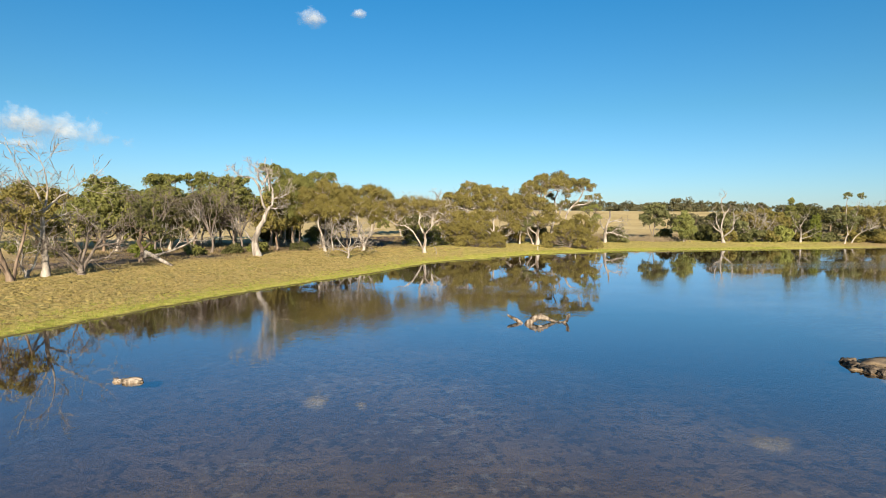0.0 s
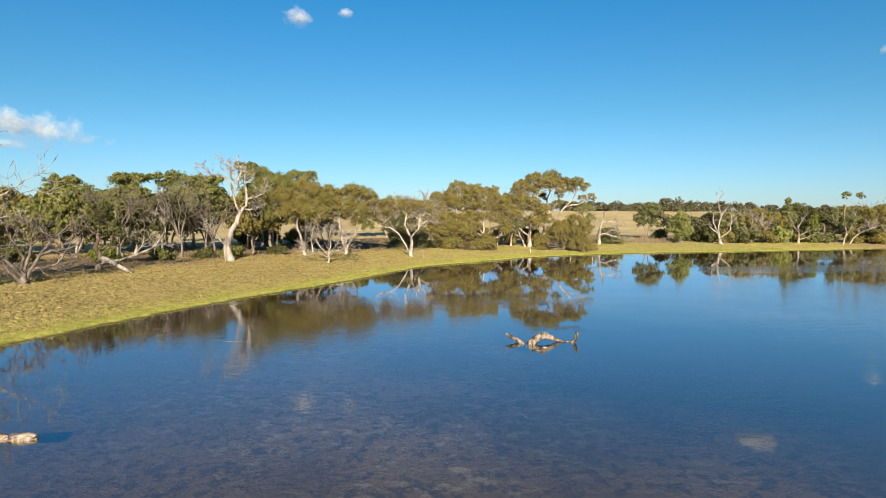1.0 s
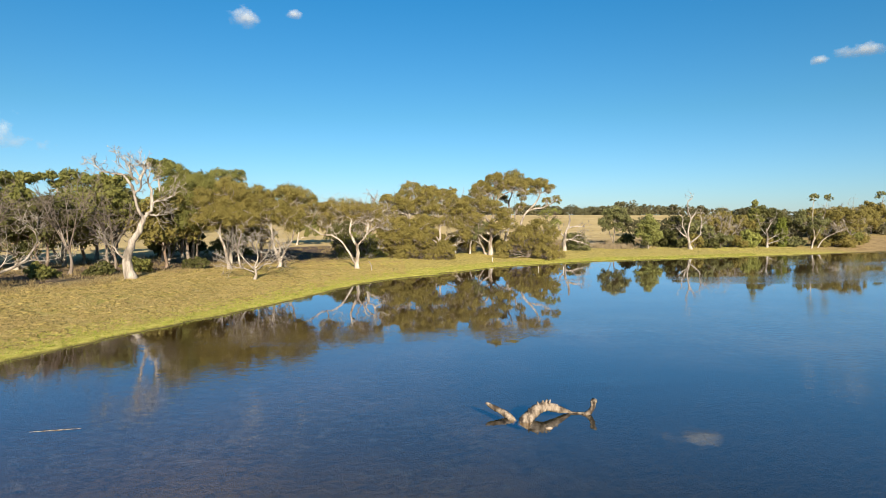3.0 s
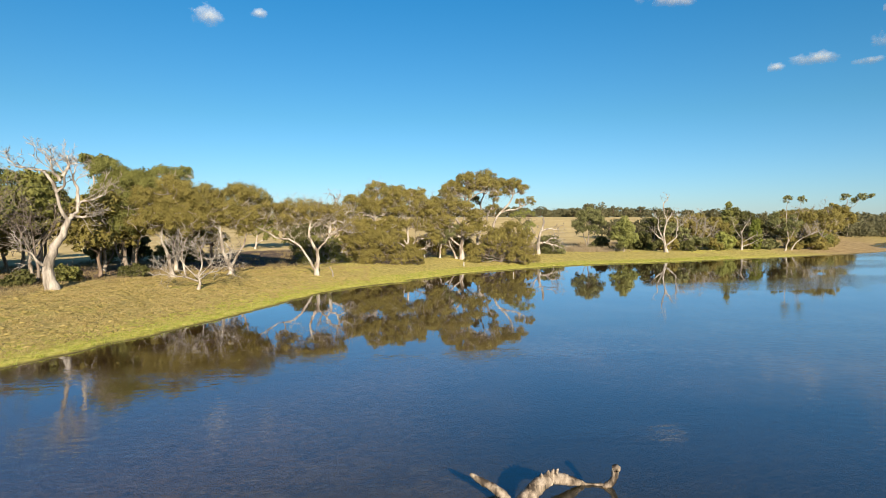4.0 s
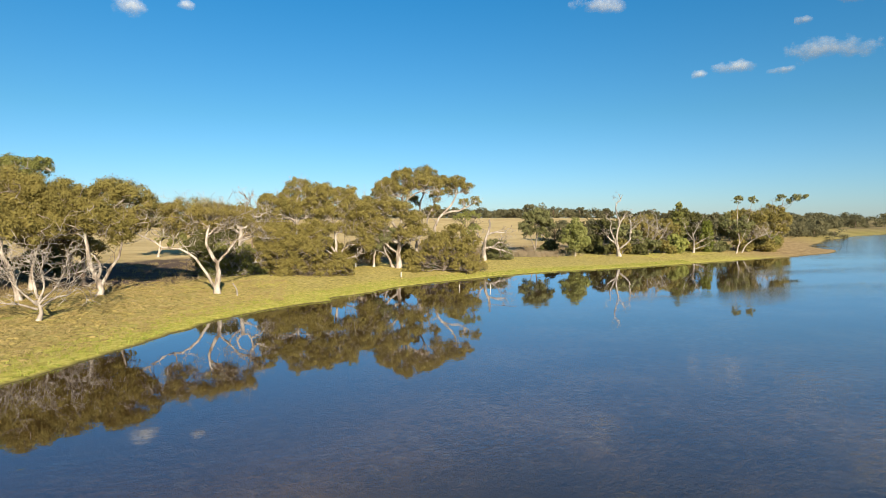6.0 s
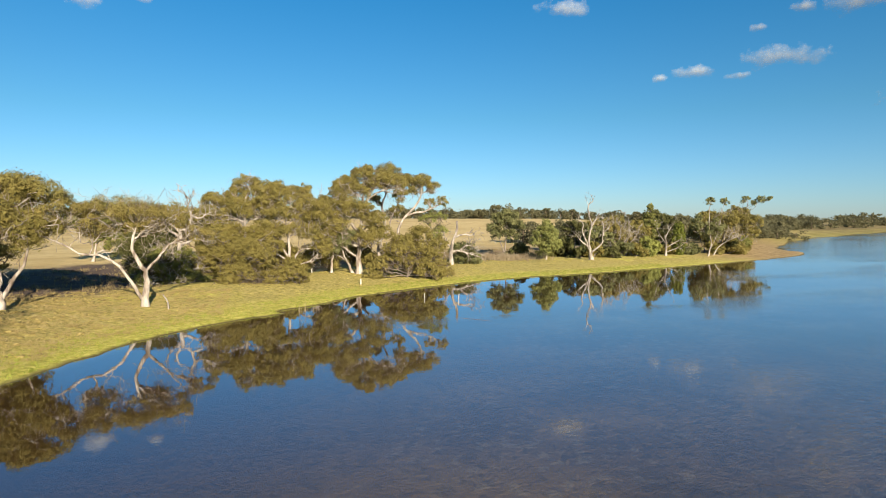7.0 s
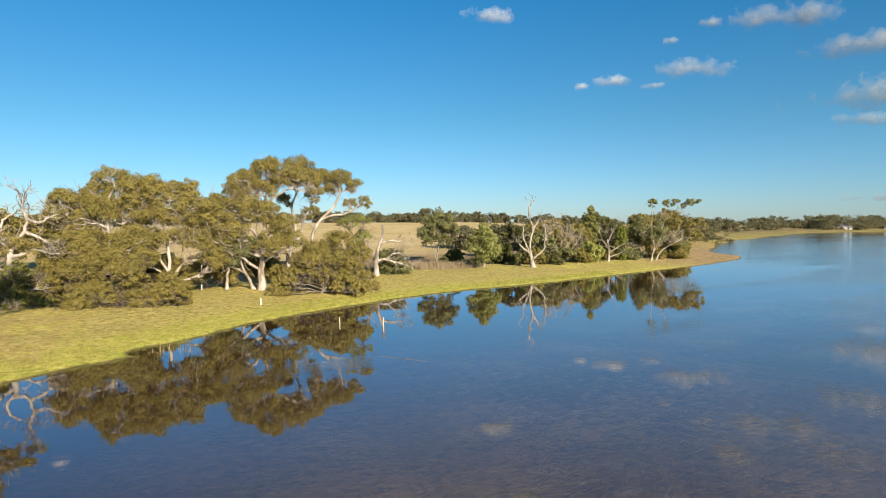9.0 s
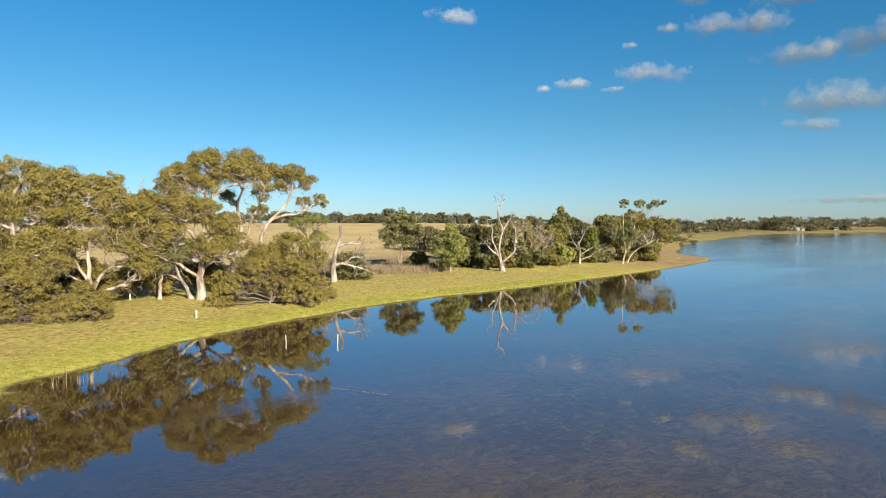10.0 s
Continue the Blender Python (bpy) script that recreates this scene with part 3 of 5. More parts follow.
def place(across, along, points):
    """(dx, dz) or (dx, dy, dz) rows to metres round the tree's foot."""
    out = []
    for p in points:
        dx, dy, dz = (p[0], 0.0, p[1]) if len(p) == 2 else p
        out.append(across * dx + along * dy + np.array([0, 0, dz]))
    return np.array(out)


def gum_tree(x, y, trunk, lobes, r, label, seed, leaf_mat=LEAF_OLIVE, bark=BARK_PALE, leaf=0.30, fill=1.0, name="gum_tree", category="tree", group="", clump=0.8, bare=0, stems=(), infill=0):
    """A eucalypt: a crooked trunk, one limb to each lobe of the crown, clumps of hanging leaves.
    lobes: (dx, dy, dz, rx, rz)."""
    rng = np.random.default_rng(seed)
    clump *= 0.85
    r *= 0.74
    ob = thing(name, x, y, label, category, group)
    across, along = facing(x, y)
    path = spline(place(across, along, trunk), max(8, 3 * len(trunk)))
    path[1:-1] += rng.normal(0, r * 0.22, (len(path) - 2, 3)) * np.array([1, 1, 0.2])
    s = np.linspace(0, 1, len(path))
    rad = r * (1 - 0.58 * s) + r * 0.7 * np.exp(-s * 14)
    tb = Tubes()
    tb.add(path, rad, 12, rng, 0.10)
    part("trunk", tb.mesh("trunk", bark), ob)
    extra = []
    for st in stems:
        sp = spline(place(across, along, st), 12)
        sp[1:-1] += rng.normal(0, r * 0.12, (10, 3))
        t2 = Tubes()
        t2.add(sp, r * np.linspace(0.66, 0.26, 12), 8, rng, 0.08)
        for _ in range(3):
            k = rng.integers(5, 12)
            twigs(t2, sp[k], rng.normal(0, 1, 3) + np.array([0, 0, 0.6]), 1.2, r * 0.16, 2, rng)
        part("limb", t2.mesh("limb", bark), ob)
        extra.append(sp)
    allpts = np.vstack([path] + extra)
    allrad = np.concatenate([rad] + [r * np.linspace(0.72, 0.3, 12)] * len(extra))
    centres, sizes = [], []
    near = y < 117 and -26 < x < 36
    if infill:
        order = [lobes[i] for i in rng.integers(0, len(lobes), infill)]
        lobes = list(lobes)
        for a in order:
            o = min((l for l in lobes if l != a), key=lambda l: (l[0] - a[0]) ** 2 + (l[2] - a[2]) ** 2 + rng.uniform(0, 6))
            lobes.append(tuple((p + q) * 0.5 + (rng.uniform(-0.4, 0.4) if k < 3 else 0) for k, (p, q) in enumerate(zip(a, o))))
    for dx, dy, dz, rx, rz in lobes:
        dz, rx, rz = dz - 0.45 * rz + rng.uniform(-0.3, 0.12), rx * rng.uniform(0.9, 1.08), rz * rng.uniform(1.35, 1.65)
        c = across * dx + along * dy + np.array([0, 0, dz])
        horizontal = np.linalg.norm((allpts - c)[:, :2], axis=1)
        cost = np.linalg.norm(allpts - c, axis=1) + 3.0 * np.maximum(0, allpts[:, 2] + 0.55 * horizontal - c[2]) + np.where(allpts[:, 2] < 0.2 * c[2], 3.0, 0)
        k = int(np.argmin(cost))
        start = allpts[k]
        lr = min(allrad[k] * 0.72, 0.05 + 0.055 * math.sqrt(rx * rz) + 0.012 * np.linalg.norm(c - start))
        tl = Tubes()
        end = c - np.array([0, 0, rz * 0.25])
        way = wiggle(start, end, rng, 0.07, 9, 0.05)
        tl.add(way, np.linspace(lr, lr * 0.42, 9), 6, rng, 0.05)
        puff = min(max(0.33 * rx, 0.30), 0.62) * clump / 0.68
        count = max(4, int(1.55 * rx * (rx + 0.8 * rz) * min(fill, 1.15) / puff ** 2))
        u = rng.normal(0, 1, (count, 3))
        u /= np.linalg.norm(u, axis=1, keepdims=True)
        u[:, 2] = np.where(rng.random(count) < 0.62, np.abs(u[:, 2]), u[:, 2] * 0.8)
        q = c + u * np.array([rx, rx, rz]) * rng.uniform(0.5, 1.04, (count, 1))
        tw = wiggle(way[rng.integers(4, 9, (count + 1) // 2)], q[::2], rng, 0.08, 3, 0.05)
        many(tl, tw, np.tile(np.linspace(lr * 0.36, 0.018, 3), (len(tw), 1)))
        for _ in range(2 if near and rx > 0.9 else 0):
            # a crooked bare branch that comes out through the leaves on the sunny side
            tip = c + across * rx * rng.uniform(-0.95, 0.95) - along * rx * rng.uniform(0.85, 1.1) + np.array([0, 0, rz * rng.uniform(-0.5, 0.35)])
            br = wiggle(way[rng.integers(3, 7)], tip, rng, 0.13, 8, -0.04)
            tl.add(br, np.linspace(min(lr * 0.55, 0.10), 0.035, 8), 5, rng, 0.1)
            twigs(tl, br[rng.integers(4, 8, 2)], rng.normal(0, 1, (2, 3)) - along * 0.5, 0.7, 0.03, 1, rng, 0.6, 0.1, 2)
        centres.append(q)
        sizes.append(puff * rng.uniform(0.62, 1.3, count))
        nb = 1 + 2 * bare if near else 1 + bare
        twigs(tl, way[rng.integers(4, 9, nb)], rng.normal(0, 1, (nb, 3)) + np.array([0, 0, 0.45]), min(rx, 1.8) * 0.8, lr * 0.3, 2 if bare else 1, rng, 0.6, 0.15, 2)
        part("limb", tl.mesh("limb", bark), ob)
    if centres:
        v, q = puffs(np.vstack(centres), np.concatenate(sizes), leaf * ((0.43 if y < 92 else 0.52) if near else 1.0), rng, (0.72 if near else 0.74) * fill)
        part("crown", raw_mesh("crown", v, q, leaf_mat, False), ob)
    return ob


def auto_lobes(h, half, rng, low=0.55, n=7, top=1.0):
    """An uneven umbrella of lobes."""
    out = []
    for i in range(n):
        a = -1 + 2 * (i + rng.uniform(0.2, 0.8)) / n
        rx = half * rng.uniform(0.34, 0.52)
        dz = h * top * (1 - 0.26 * a * a) - rx * 0.62 - 0.25 + rng.uniform(-0.07, 0.02) * h
        out.append((a * half * 0.78, rng.uniform(-0.6, 0.6) * half, dz, rx, rx * rng.uniform(0.45, 0.7)))
    for i in range(max(2, n // 2 + 1)):
        out.append((rng.uniform(-0.7, 0.7) * half, rng.uniform(-0.6, 0.5) * half, h * rng.uniform(low, 0.75), half * rng.uniform(0.30, 0.45), half * rng.uniform(0.2, 0.3)))
    return out


def auto_gum(x, y, h, half, seed, label, leaf_mat=LEAF_OLIVE, bark=BARK_PALE, low=0.55, n=7, r=None, fill=1.0, leaf=0.32, bare=0, group="trees behind the bank", clump=0.85):
    rng = np.random.default_rng(seed + 900)
    lean = rng.uniform(-0.12, 0.12) * h
    trunk = [(0, 0, 0), (lean * 0.3, 0.1, h * 0.2), (lean * 0.6 + rng.uniform(-0.3, 0.3), rng.uniform(-0.4, 0.4), h * 0.42), (lean, 0, h * 0.66)]
    stems = [[(0.1, 0, 0.3), (half * 0.25 * rng.choice((-1, 1)), 0.2, h * 0.3), (half * 0.45 * rng.choice((-1, 1)), 0, h * 0.62)]] if rng.random() < 0.6 else ()
    return gum_tree(x, y, trunk, auto_lobes(h, half, rng, low, n), r or 0.022 * h + 0.05, label, seed, leaf_mat, bark, leaf, fill, group=group, bare=bare, stems=stems, clump=clump)


def bush(x, y, lobes, label, seed, leaf_mat=LEAF_OLIVE, leaf=0.26, fill=1.15, clump=0.62, bare=1, bark=TWIG_GREY, group=""):
    top = max(l[2] for l in lobes)
    return gum_tree(x, y, [(0, 0, 0), (0.15, 0, top * 0.25), (0.05, 0.1, top * 0.5)], lobes, 0.13, label, seed, leaf_mat, bark, leaf, fill, "bush", "bush", group, clump, bare)


def ragged(half, tops, seed, n=14, r=(0.8, 1.3)):
    """Lobes under an uneven outline: tops are heights from one side to the other."""
    rng = np.random.default_rng(seed)
    out = []
    for i in range(n):
        a = -1 + 2 * (i + rng.uniform(0.1, 0.9)) / n
        top = float(np.interp(a, np.linspace(-1, 1, len(tops)), tops))
        rx = rng.uniform(*r)
        out.append((a * half, rng.uniform(-1, 1) * half * 0.3, max(0.6, top * rng.uniform(0.25, 1.0) - 0.5 * rx), rx, rx * rng.uniform(0.5, 0.75)))
    return out


def auto_bush(x, y, h, half, seed, label, leaf_mat=LEAF_OLIVE, group="bushes on the far bank", leaf=0.36, clump=0.8):
    rng = np.random.default_rng(seed + 300)
    lobes = []
    for i in range(6):
        a = rng.uniform(-0.7, 0.7)
        lobes.append((a * half, rng.uniform(-0.5, 0.5) * half, h * rng.uniform(0.2, 0.66) * (1 - 0.3 * a * a), half * rng.uniform(0.35, 0.5), h * rng.uniform(0.16, 0.24)))
    lobes.append((0, 0, h * 0.66, half * 0.5, h * 0.2))
    return bush(x, y, lobes, label, seed, leaf_mat, leaf, 1.1, clump, 1, group=group)


def dead_tree(x, y, trunk, limbs, r, label, seed, mat=DEADWOOD, depth=2, twig=1.1, kids=3, name="dead_tree", each=6, limb_r=0.42):
    """A bare tree: trunk and limbs on given ways, forked twigs on them."""
    rng = np.random.default_rng(seed)
    ob = thing(name, x, y, label, "tree")
    across, along = facing(x, y)
    path = spline(place(across, along, trunk), max(9, 4 * len(trunk)))
    s = np.linspace(0, 1, len(path))
    path[1:-1] += rng.normal(0, r * 0.10, (len(path) - 2, 3))
    tb = Tubes()
    tb.add(path, r * (1 - 0.5 * s) + r * 0.5 * np.exp(-s * 10), 12, rng, 0.08)
    part("trunk", tb.mesh("trunk", mat), ob)
    for lm in limbs:
        lp = spline(place(across, along, lm), max(9, 4 * len(lm)))
        lp[1:-1] += rng.normal(0, r * 0.07, (len(lp) - 2, 3))
        tl = Tubes()
        lr = r * limb_r
        rr = lr * (1 - np.linspace(0, 1, len(lp)) ** 0.8 * 0.86) + 0.012
        tl.add(lp, rr, 8, rng, 0.08)
        k = rng.integers(len(lp) // 3, len(lp), each + 2)
        w = lp[k] - lp[np.maximum(0, k - 2)]
        w = w / (np.linalg.norm(w, axis=1, keepdims=True) + 1e-6) + rng.normal(0, 0.6, w.shape)
        twigs(tl, lp[k], w, twig * rng.uniform(0.7, 1.5, len(k)), rr[k] * 0.5, depth, rng, 0.65, 0.12, kids, 0.024)
        part("limb", tl.mesh("limb", mat), ob)
    return ob


# ---- the front trees on the near bank
gum_tree(-36.9, 47.6, [(0, 0, 0), (-0.6, 0, 2.2), (-1.1, 0, 4.2), (-0.8, 0, 6.0)],
         [(-1.8, 0, 7.2, 1.5, 0.8), (0.6, 0.3, 7.6, 1.5, 0.9), (1.8, 0, 6.3, 1.3, 0.8), (-2.6, 0.4, 5.6, 1.4, 0.8), (0.3, 0.6, 5.6, 1.4, 0.9)],
         0.30, "brown-trunked gum with sparse dull foliage and bare twigs", 11, LEAF_OLIVE, BARK_BROWN, 0.24, 0.55, bare=4,
         stems=[[(0.2, 0, 0.3), (0.5, 0, 1.8), (1.0, 0, 3.4), (1.4, 0, 5.2), (1.2, 0, 6.6)], [(-0.2, 0, 0.8), (-1.4, 0, 2.6), (-2.0, 0, 4.4), (-2.6, 0, 6.4)]])
dead_tree(-36.4, 51.1, [(0, 0), (0.0, 2.2), (-0.1, 4.4), (0.0, 6.3)],
          [[(0, 6.2), (-0.4, 7.6), (-1.3, 9.0), (-1.7, 10.2)], [(0, 6.2), (0.4, 7.6), (0.3, 9.2), (0.0, 10.4)], [(0, 6.0), (1.2, 7.2), (2.3, 8.0), (3.3, 8.8)],
           [(0, 4.0), (-1.2, 5.2), (-2.3, 6.2), (-3.0, 7.6)], [(0, 3.0), (-0.8, 4.0), (-1.4, 4.8)], [(0, 5.0), (1.3, 5.6), (2.4, 6.0)]],
          0.30, "tall dead gum with pale trunk and fine bare branches", 12, DEADWOOD, 2, 1.5, 3, each=5, limb_r=0.36)
dead_tree(-34.5, 53.2, [(0, 0), (-0.1, 0.5), (0.0, 1.0)],
          [[(-0.1, 0.3), (-0.7, 0.9), (-1.3, 1.7), (-2.0, 2.7), (-2.2, 3.6)], [(0, 0.5), (-0.2, 1.5), (0.0, 2.4), (-0.6, 3.6), (-0.9, 4.5)], [(0.1, 0.3), (0.3, 0.9), (0.8, 1.4), (1.6, 1.5), (2.5, 1.8), (3.1, 2.7), (3.6, 3.4)],
           [(0.1, 0.6), (0.9, 2.0), (1.7, 3.3), (2.7, 4.3), (3.4, 5.0)], [(-0.2, 1.0), (-1.4, 2.4), (-2.4, 2.9), (-3.2, 3.6)], [(0, 1.4), (0.5, 2.8), (0.7, 4.0), (1.3, 5.0)], [(1.2, 2.6), (2.2, 2.9), (3.4, 3.0), (4.6, 3.6)]],
          0.36, "low gnarled many-stemmed tree, bare and grey-barked", 13, TWIG_GREY, 2, 1.1, 3, each=6, limb_r=0.46)
dead_tree(-37.0, 49.6, [(0, 0), (0.0, 0.4), (0.1, 0.9)], [[(0, 0.5), (-0.4, 1.3), (-0.3, 2.2), (-0.9, 3.4)], [(0.1, 0.6), (0.6, 1.2), (0.8, 2.0), (1.3, 2.9)]],
          0.24, "short broken pale stump with bare shoots", 131, DEADWOOD, 2, 0.9, 3, each=4, limb_r=0.5)
gum_tree(-35.0, 64.6, [(0, 0, 0), (0.1, 0, 1.2), (-0.1, 0, 2.6), (0.1, 0, 4.0)],
         [(-1.0, 0, 5.2, 1.5, 0.9), (1.2, 0.3, 4.6, 1.5, 0.8), (0.4, 0.8, 6.2, 1.4, 0.8), (2.0, 0, 3.2, 1.0, 0.5)],
         0.42, "old gum with a torn trunk and thin dark foliage", 14, LEAF_DARK, BARK_BROWN, 0.26, 0.7, bare=3)
dead_tree(-34.4, 64.0, [(0, 0.9), (2.0, 1.1), (4.9, 2.2), (6.1, 3.6)],
          [[(4.9, 2.2), (5.8, 2.5), (6.9, 2.4), (8.0, 2.7)], [(6.0, 3.4), (6.3, 4.3), (6.0, 5.2)], [(3.2, 1.5), (4.0, 2.6), (4.2, 3.8)], [(2.2, 1.1), (1.8, 2.2), (2.3, 3.4)]],
          0.17, "leaning half-fallen dead tree with bare twigs", 15, DEADWOOD, 2, 0.9, 3, each=5, limb_r=0.4)


def fallen_log(points, r, label, seed, mat=DEADWOOD, name="fallen_log"):
    rng = np.random.default_rng(seed)
    x, y, _ = points[0]
    ob = new(name)
    ob.location = points[0]
    tagged(ob, label, "log")
    tb = Tubes()
    p = spline(np.array(points) - np.array(points[0]), 12)
    tb.add(np.vstack([p[:1] - (p[1] - p[0]) * 0.02, p, p[-1:] + (p[-1] - p[-2]) * 0.02]), np.concatenate([[0.01], r * np.linspace(1, 0.75, 12), [0.01]]), 9, rng, 0.10)
    part("trunk", tb.mesh("trunk", mat), ob)
    return ob


fallen_log([(-34.2, 64.0, 2.2), (-32.6, 63.4, 1.6), (-30.4, 62.4, 0.75)], 0.24, "pale broken gum limb leaning from the trunk to the grass", 16)

dead_tree(-25.6, 76.0, [(0, 0), (-0.25, 1.9), (0.0, 3.2), (0.9, 5.0), (1.35, 6.3)],
          [[(1.3, 6.1), (0.75, 7.4), (0.55, 8.6), (1.15, 9.3), (1.05, 10.4), (0.4, 11.4), (-0.5, 12.2)],
           [(0.6, 8.6), (0.2, 9.6), (-0.4, 10.4), (-1.3, 10.5), (-2.1, 10.7), (-2.8, 11.3)],
           [(1.35, 6.2), (2.0, 6.9), (2.2, 7.7), (3.1, 8.0), (4.2, 8.5), (4.1, 9.2)],
           [(2.1, 7.4), (2.1, 8.9), (1.8, 10.0), (2.1, 11.0)],
           [(1.05, 10.0), (1.5, 11.0), (1.4, 11.9)],
           [(0.9, 9.6), (0.3, 10.6), (0.2, 11.8)],
           [(-0.2, 2.0), (-0.9, 2.5), (-1.5, 3.4), (-2.1, 3.7)],
           [(1.5, 6.6), (2.4, 6.4), (3.0, 6.8)]],
          0.47, "great dead gum with smooth bleached trunk and bare crown", 17, DEADWOOD, 2, 0.8, 3, each=7, limb_r=0.36)

gum_tree(-24.0, 88.5, [(0, 0, 0), (-0.4, 0, 2.5), (-0.5, 0, 5.2), (-0.6, 0, 8.0)],
         [(-1.9, 0, 11.6, 1.7, 1.2), (-1.4, 0.3, 9.2, 2.0, 1.2), (0.6, -0.4, 10.2, 2.0, 1.2), (2.2, 0, 9.4, 2.0, 1.3), (-0.4, -0.8, 7.6, 2.4, 1.3), (2.0, -0.3, 7.0, 2.0, 1.2), (-2.6, 0, 7.2, 1.6, 1.1), (0.2, -0.8, 5.6, 2.2, 1.0)],
         0.30, "tall gum with dense green crown and twin pale trunks", 18, LEAF_GREEN, BARK_PALE, 0.30, 1.1, infill=4, stems=[[(0.7, 0, 0), (0.8, 0, 2.5), (1.2, 0, 5.5), (1.8, 0, 8.0)]])
gum_tree(-18.8, 86.5, [(0, 0, 0), (-0.5, 0, 2.6), (-1.1, 0, 4.6), (-0.4, 0, 7.2)],
         [(-2.0, 0, 8.6, 2.0, 1.2), (0.3, 0, 9.6, 2.3, 1.2), (2.0, 0.4, 8.4, 2.0, 1.2), (-0.8, -0.8, 7.0, 2.2, 1.2), (1.7, -0.6, 6.4, 2.0, 1.1), (-2.6, -0.3, 6.2, 1.7, 1.0)],
         0.27, "olive-leaved gum with forked pale limbs", 19, LEAF_OLIVE, BARK_PALE, 0.30, 1.0, bare=1, infill=4, stems=[[(1.3, 0, 0), (0.9, 0, 2.4), (1.6, 0, 4.8), (2.2, 0, 6.8)]])
dead_tree(-13.6, 76.4, [(0, 0), (0.2, 0.8), (-0.1, 1.5)],
          [[(0, 1.2), (-0.9, 2.2), (-1.4, 3.0), (-1.8, 3.8)], [(0, 1.3), (0.4, 2.4), (0.3, 3.6), (0.6, 4.5)], [(0.1, 1.0), (1.0, 1.6), (1.8, 1.8), (2.4, 2.4)], [(0, 0.9), (-1.0, 1.3), (-2.0, 1.5), (-2.8, 2.0)], [(0.1, 1.3), (1.1, 2.4), (1.6, 3.4)]],
          0.16, "small dead shrub-like tree, bleached and twiggy", 20, DEADWOOD, 2, 1.1, 3, each=9, limb_r=0.5)
gum_tree(-13.2, 87.6, [(0, 0, 0), (0, 0, 1.2), (-0.6, 0, 2.6), (-0.9, 0, 4.8), (-1.2, 0, 7.0)],
         [(-1.8, 0, 8.8, 2.0, 1.2), (0.6, 0.2, 9.4, 2.2, 1.1), (2.6, 0, 8.3, 1.9, 1.1), (-0.4, -0.6, 7.2, 2.2, 1.1), (2.0, -0.4, 6.6, 1.8, 0.9), (-2.6, -0.2, 6.8, 1.6, 1.0)],
         0.34, "forked white-limbed gum with olive crown", 21, LEAF_OLIVE, BARK_PALE, 0.30, 1.0, bare=1, infill=3, stems=[[(0.1, 0, 0.9), (0.9, 0, 2.4), (1.6, 0, 3.6), (2.0, 0, 6.0)], [(-0.2, 0, 1.2), (0.1, 0, 2.6), (-0.3, 0, 3.6)]])
gum_tree(-3.9, 89.2, [(0, 0, 0), (0.1, 0, 2.4), (-0.3, 0, 3.6), (-0.9, 0, 5.0), (-0.6, 0, 6.2)],
         [(-7.0, 0, 6.9, 1.8, 0.6), (-4.9, -0.4, 7.6, 2.0, 0.7), (-2.6, 0.2, 8.0, 2.1, 0.7), (-0.2, 0, 8.0, 2.1, 0.7), (2.2, 0.2, 7.4, 1.9, 0.7), (4.0, 0.4, 6.4, 1.4, 0.6), (-3.4, 0.8, 6.5, 1.7, 0.5), (0.4, 0.9, 6.6, 1.8, 0.6)],
         0.30, "leaning forked gum with white limbs and thin tan crown", 22, LEAF_TAN, BARK_PALE, 0.24, 0.72, bare=8, clump=0.66,
         stems=[[(-0.1, 0, 0.5), (-0.7, 0, 1.6), (-1.4, 0, 2.8), (-2.2, 0, 3.8), (-3.3, 0, 4.4), (-4.4, 0, 4.4), (-5.4, 0, 5.2), (-6.9, 0, 5.9)]])
fallen_log([(-2.0, 87.6, 0.2), (-2.05, 87.6, 1.0), (-2.4, 87.7, 1.6)], 0.07, "thin bare stick standing in the grass", 23, DEADWOOD, "dead_stick")
gum_tree(-4.6, 106.6, [(0, 0, 0), (-0.3, 0, 1.2), (-0.6, 0, 2.4), (-0.9, 0, 3.6)],
         [(-2.4, 0, 4.6, 2.0, 1.2), (-0.4, 0.2, 4.8, 1.9, 1.1), (-3.4, 0, 3.2, 1.8, 1.1), (-1.2, -0.6, 3.0, 2.0, 1.1), (0.8, -0.2, 2.8, 1.6, 1.0), (-2.4, -0.6, 1.6, 1.8, 0.9), (-0.2, -0.8, 1.5, 1.6, 0.8)],
         0.34, "low spreading gum with dark drooping foliage", 24, LEAF_DARK, BARK_PALE, 0.28, 0.9, bare=3, infill=2)
dead_tree(-2.9, 105.0, [(0, 0), (-0.1, 1.0), (-0.4, 2.4), (-0.3, 4.4), (-0.3, 5.8)],
          [[(-0.3, 4.2), (0.4, 4.3), (1.3, 4.7), (2.2, 4.4), (3.0, 4.3)], [(-0.3, 5.6), (0.5, 5.9), (0.9, 7.2), (0.5, 8.1), (0.8, 8.8), (0.4, 9.3), (0.2, 9.8)], [(0.8, 7.2), (1.7, 6.9), (2.3, 7.3), (3.0, 7.6)],
           [(-0.3, 5.5), (-0.9, 6.3), (-0.5, 7.3), (0.5, 7.9)], [(-0.4, 5.0), (-1.4, 5.8), (-1.9, 7.0)], [(0.6, 6.2), (1.6, 5.7), (2.4, 5.2)], [(-0.2, 1.2), (-1.0, 1.7), (-1.6, 2.8)], [(0, 0.9), (1.0, 1.4), (1.8, 1.6)], [(-0.3, 2.6), (-1.0, 3.2), (-1.5, 3.1)]],
          0.36, "gnarled half-dead gum with twisted pale limbs", 25, DEADWOOD, 2, 0.8, 3, each=5, limb_r=0.46)
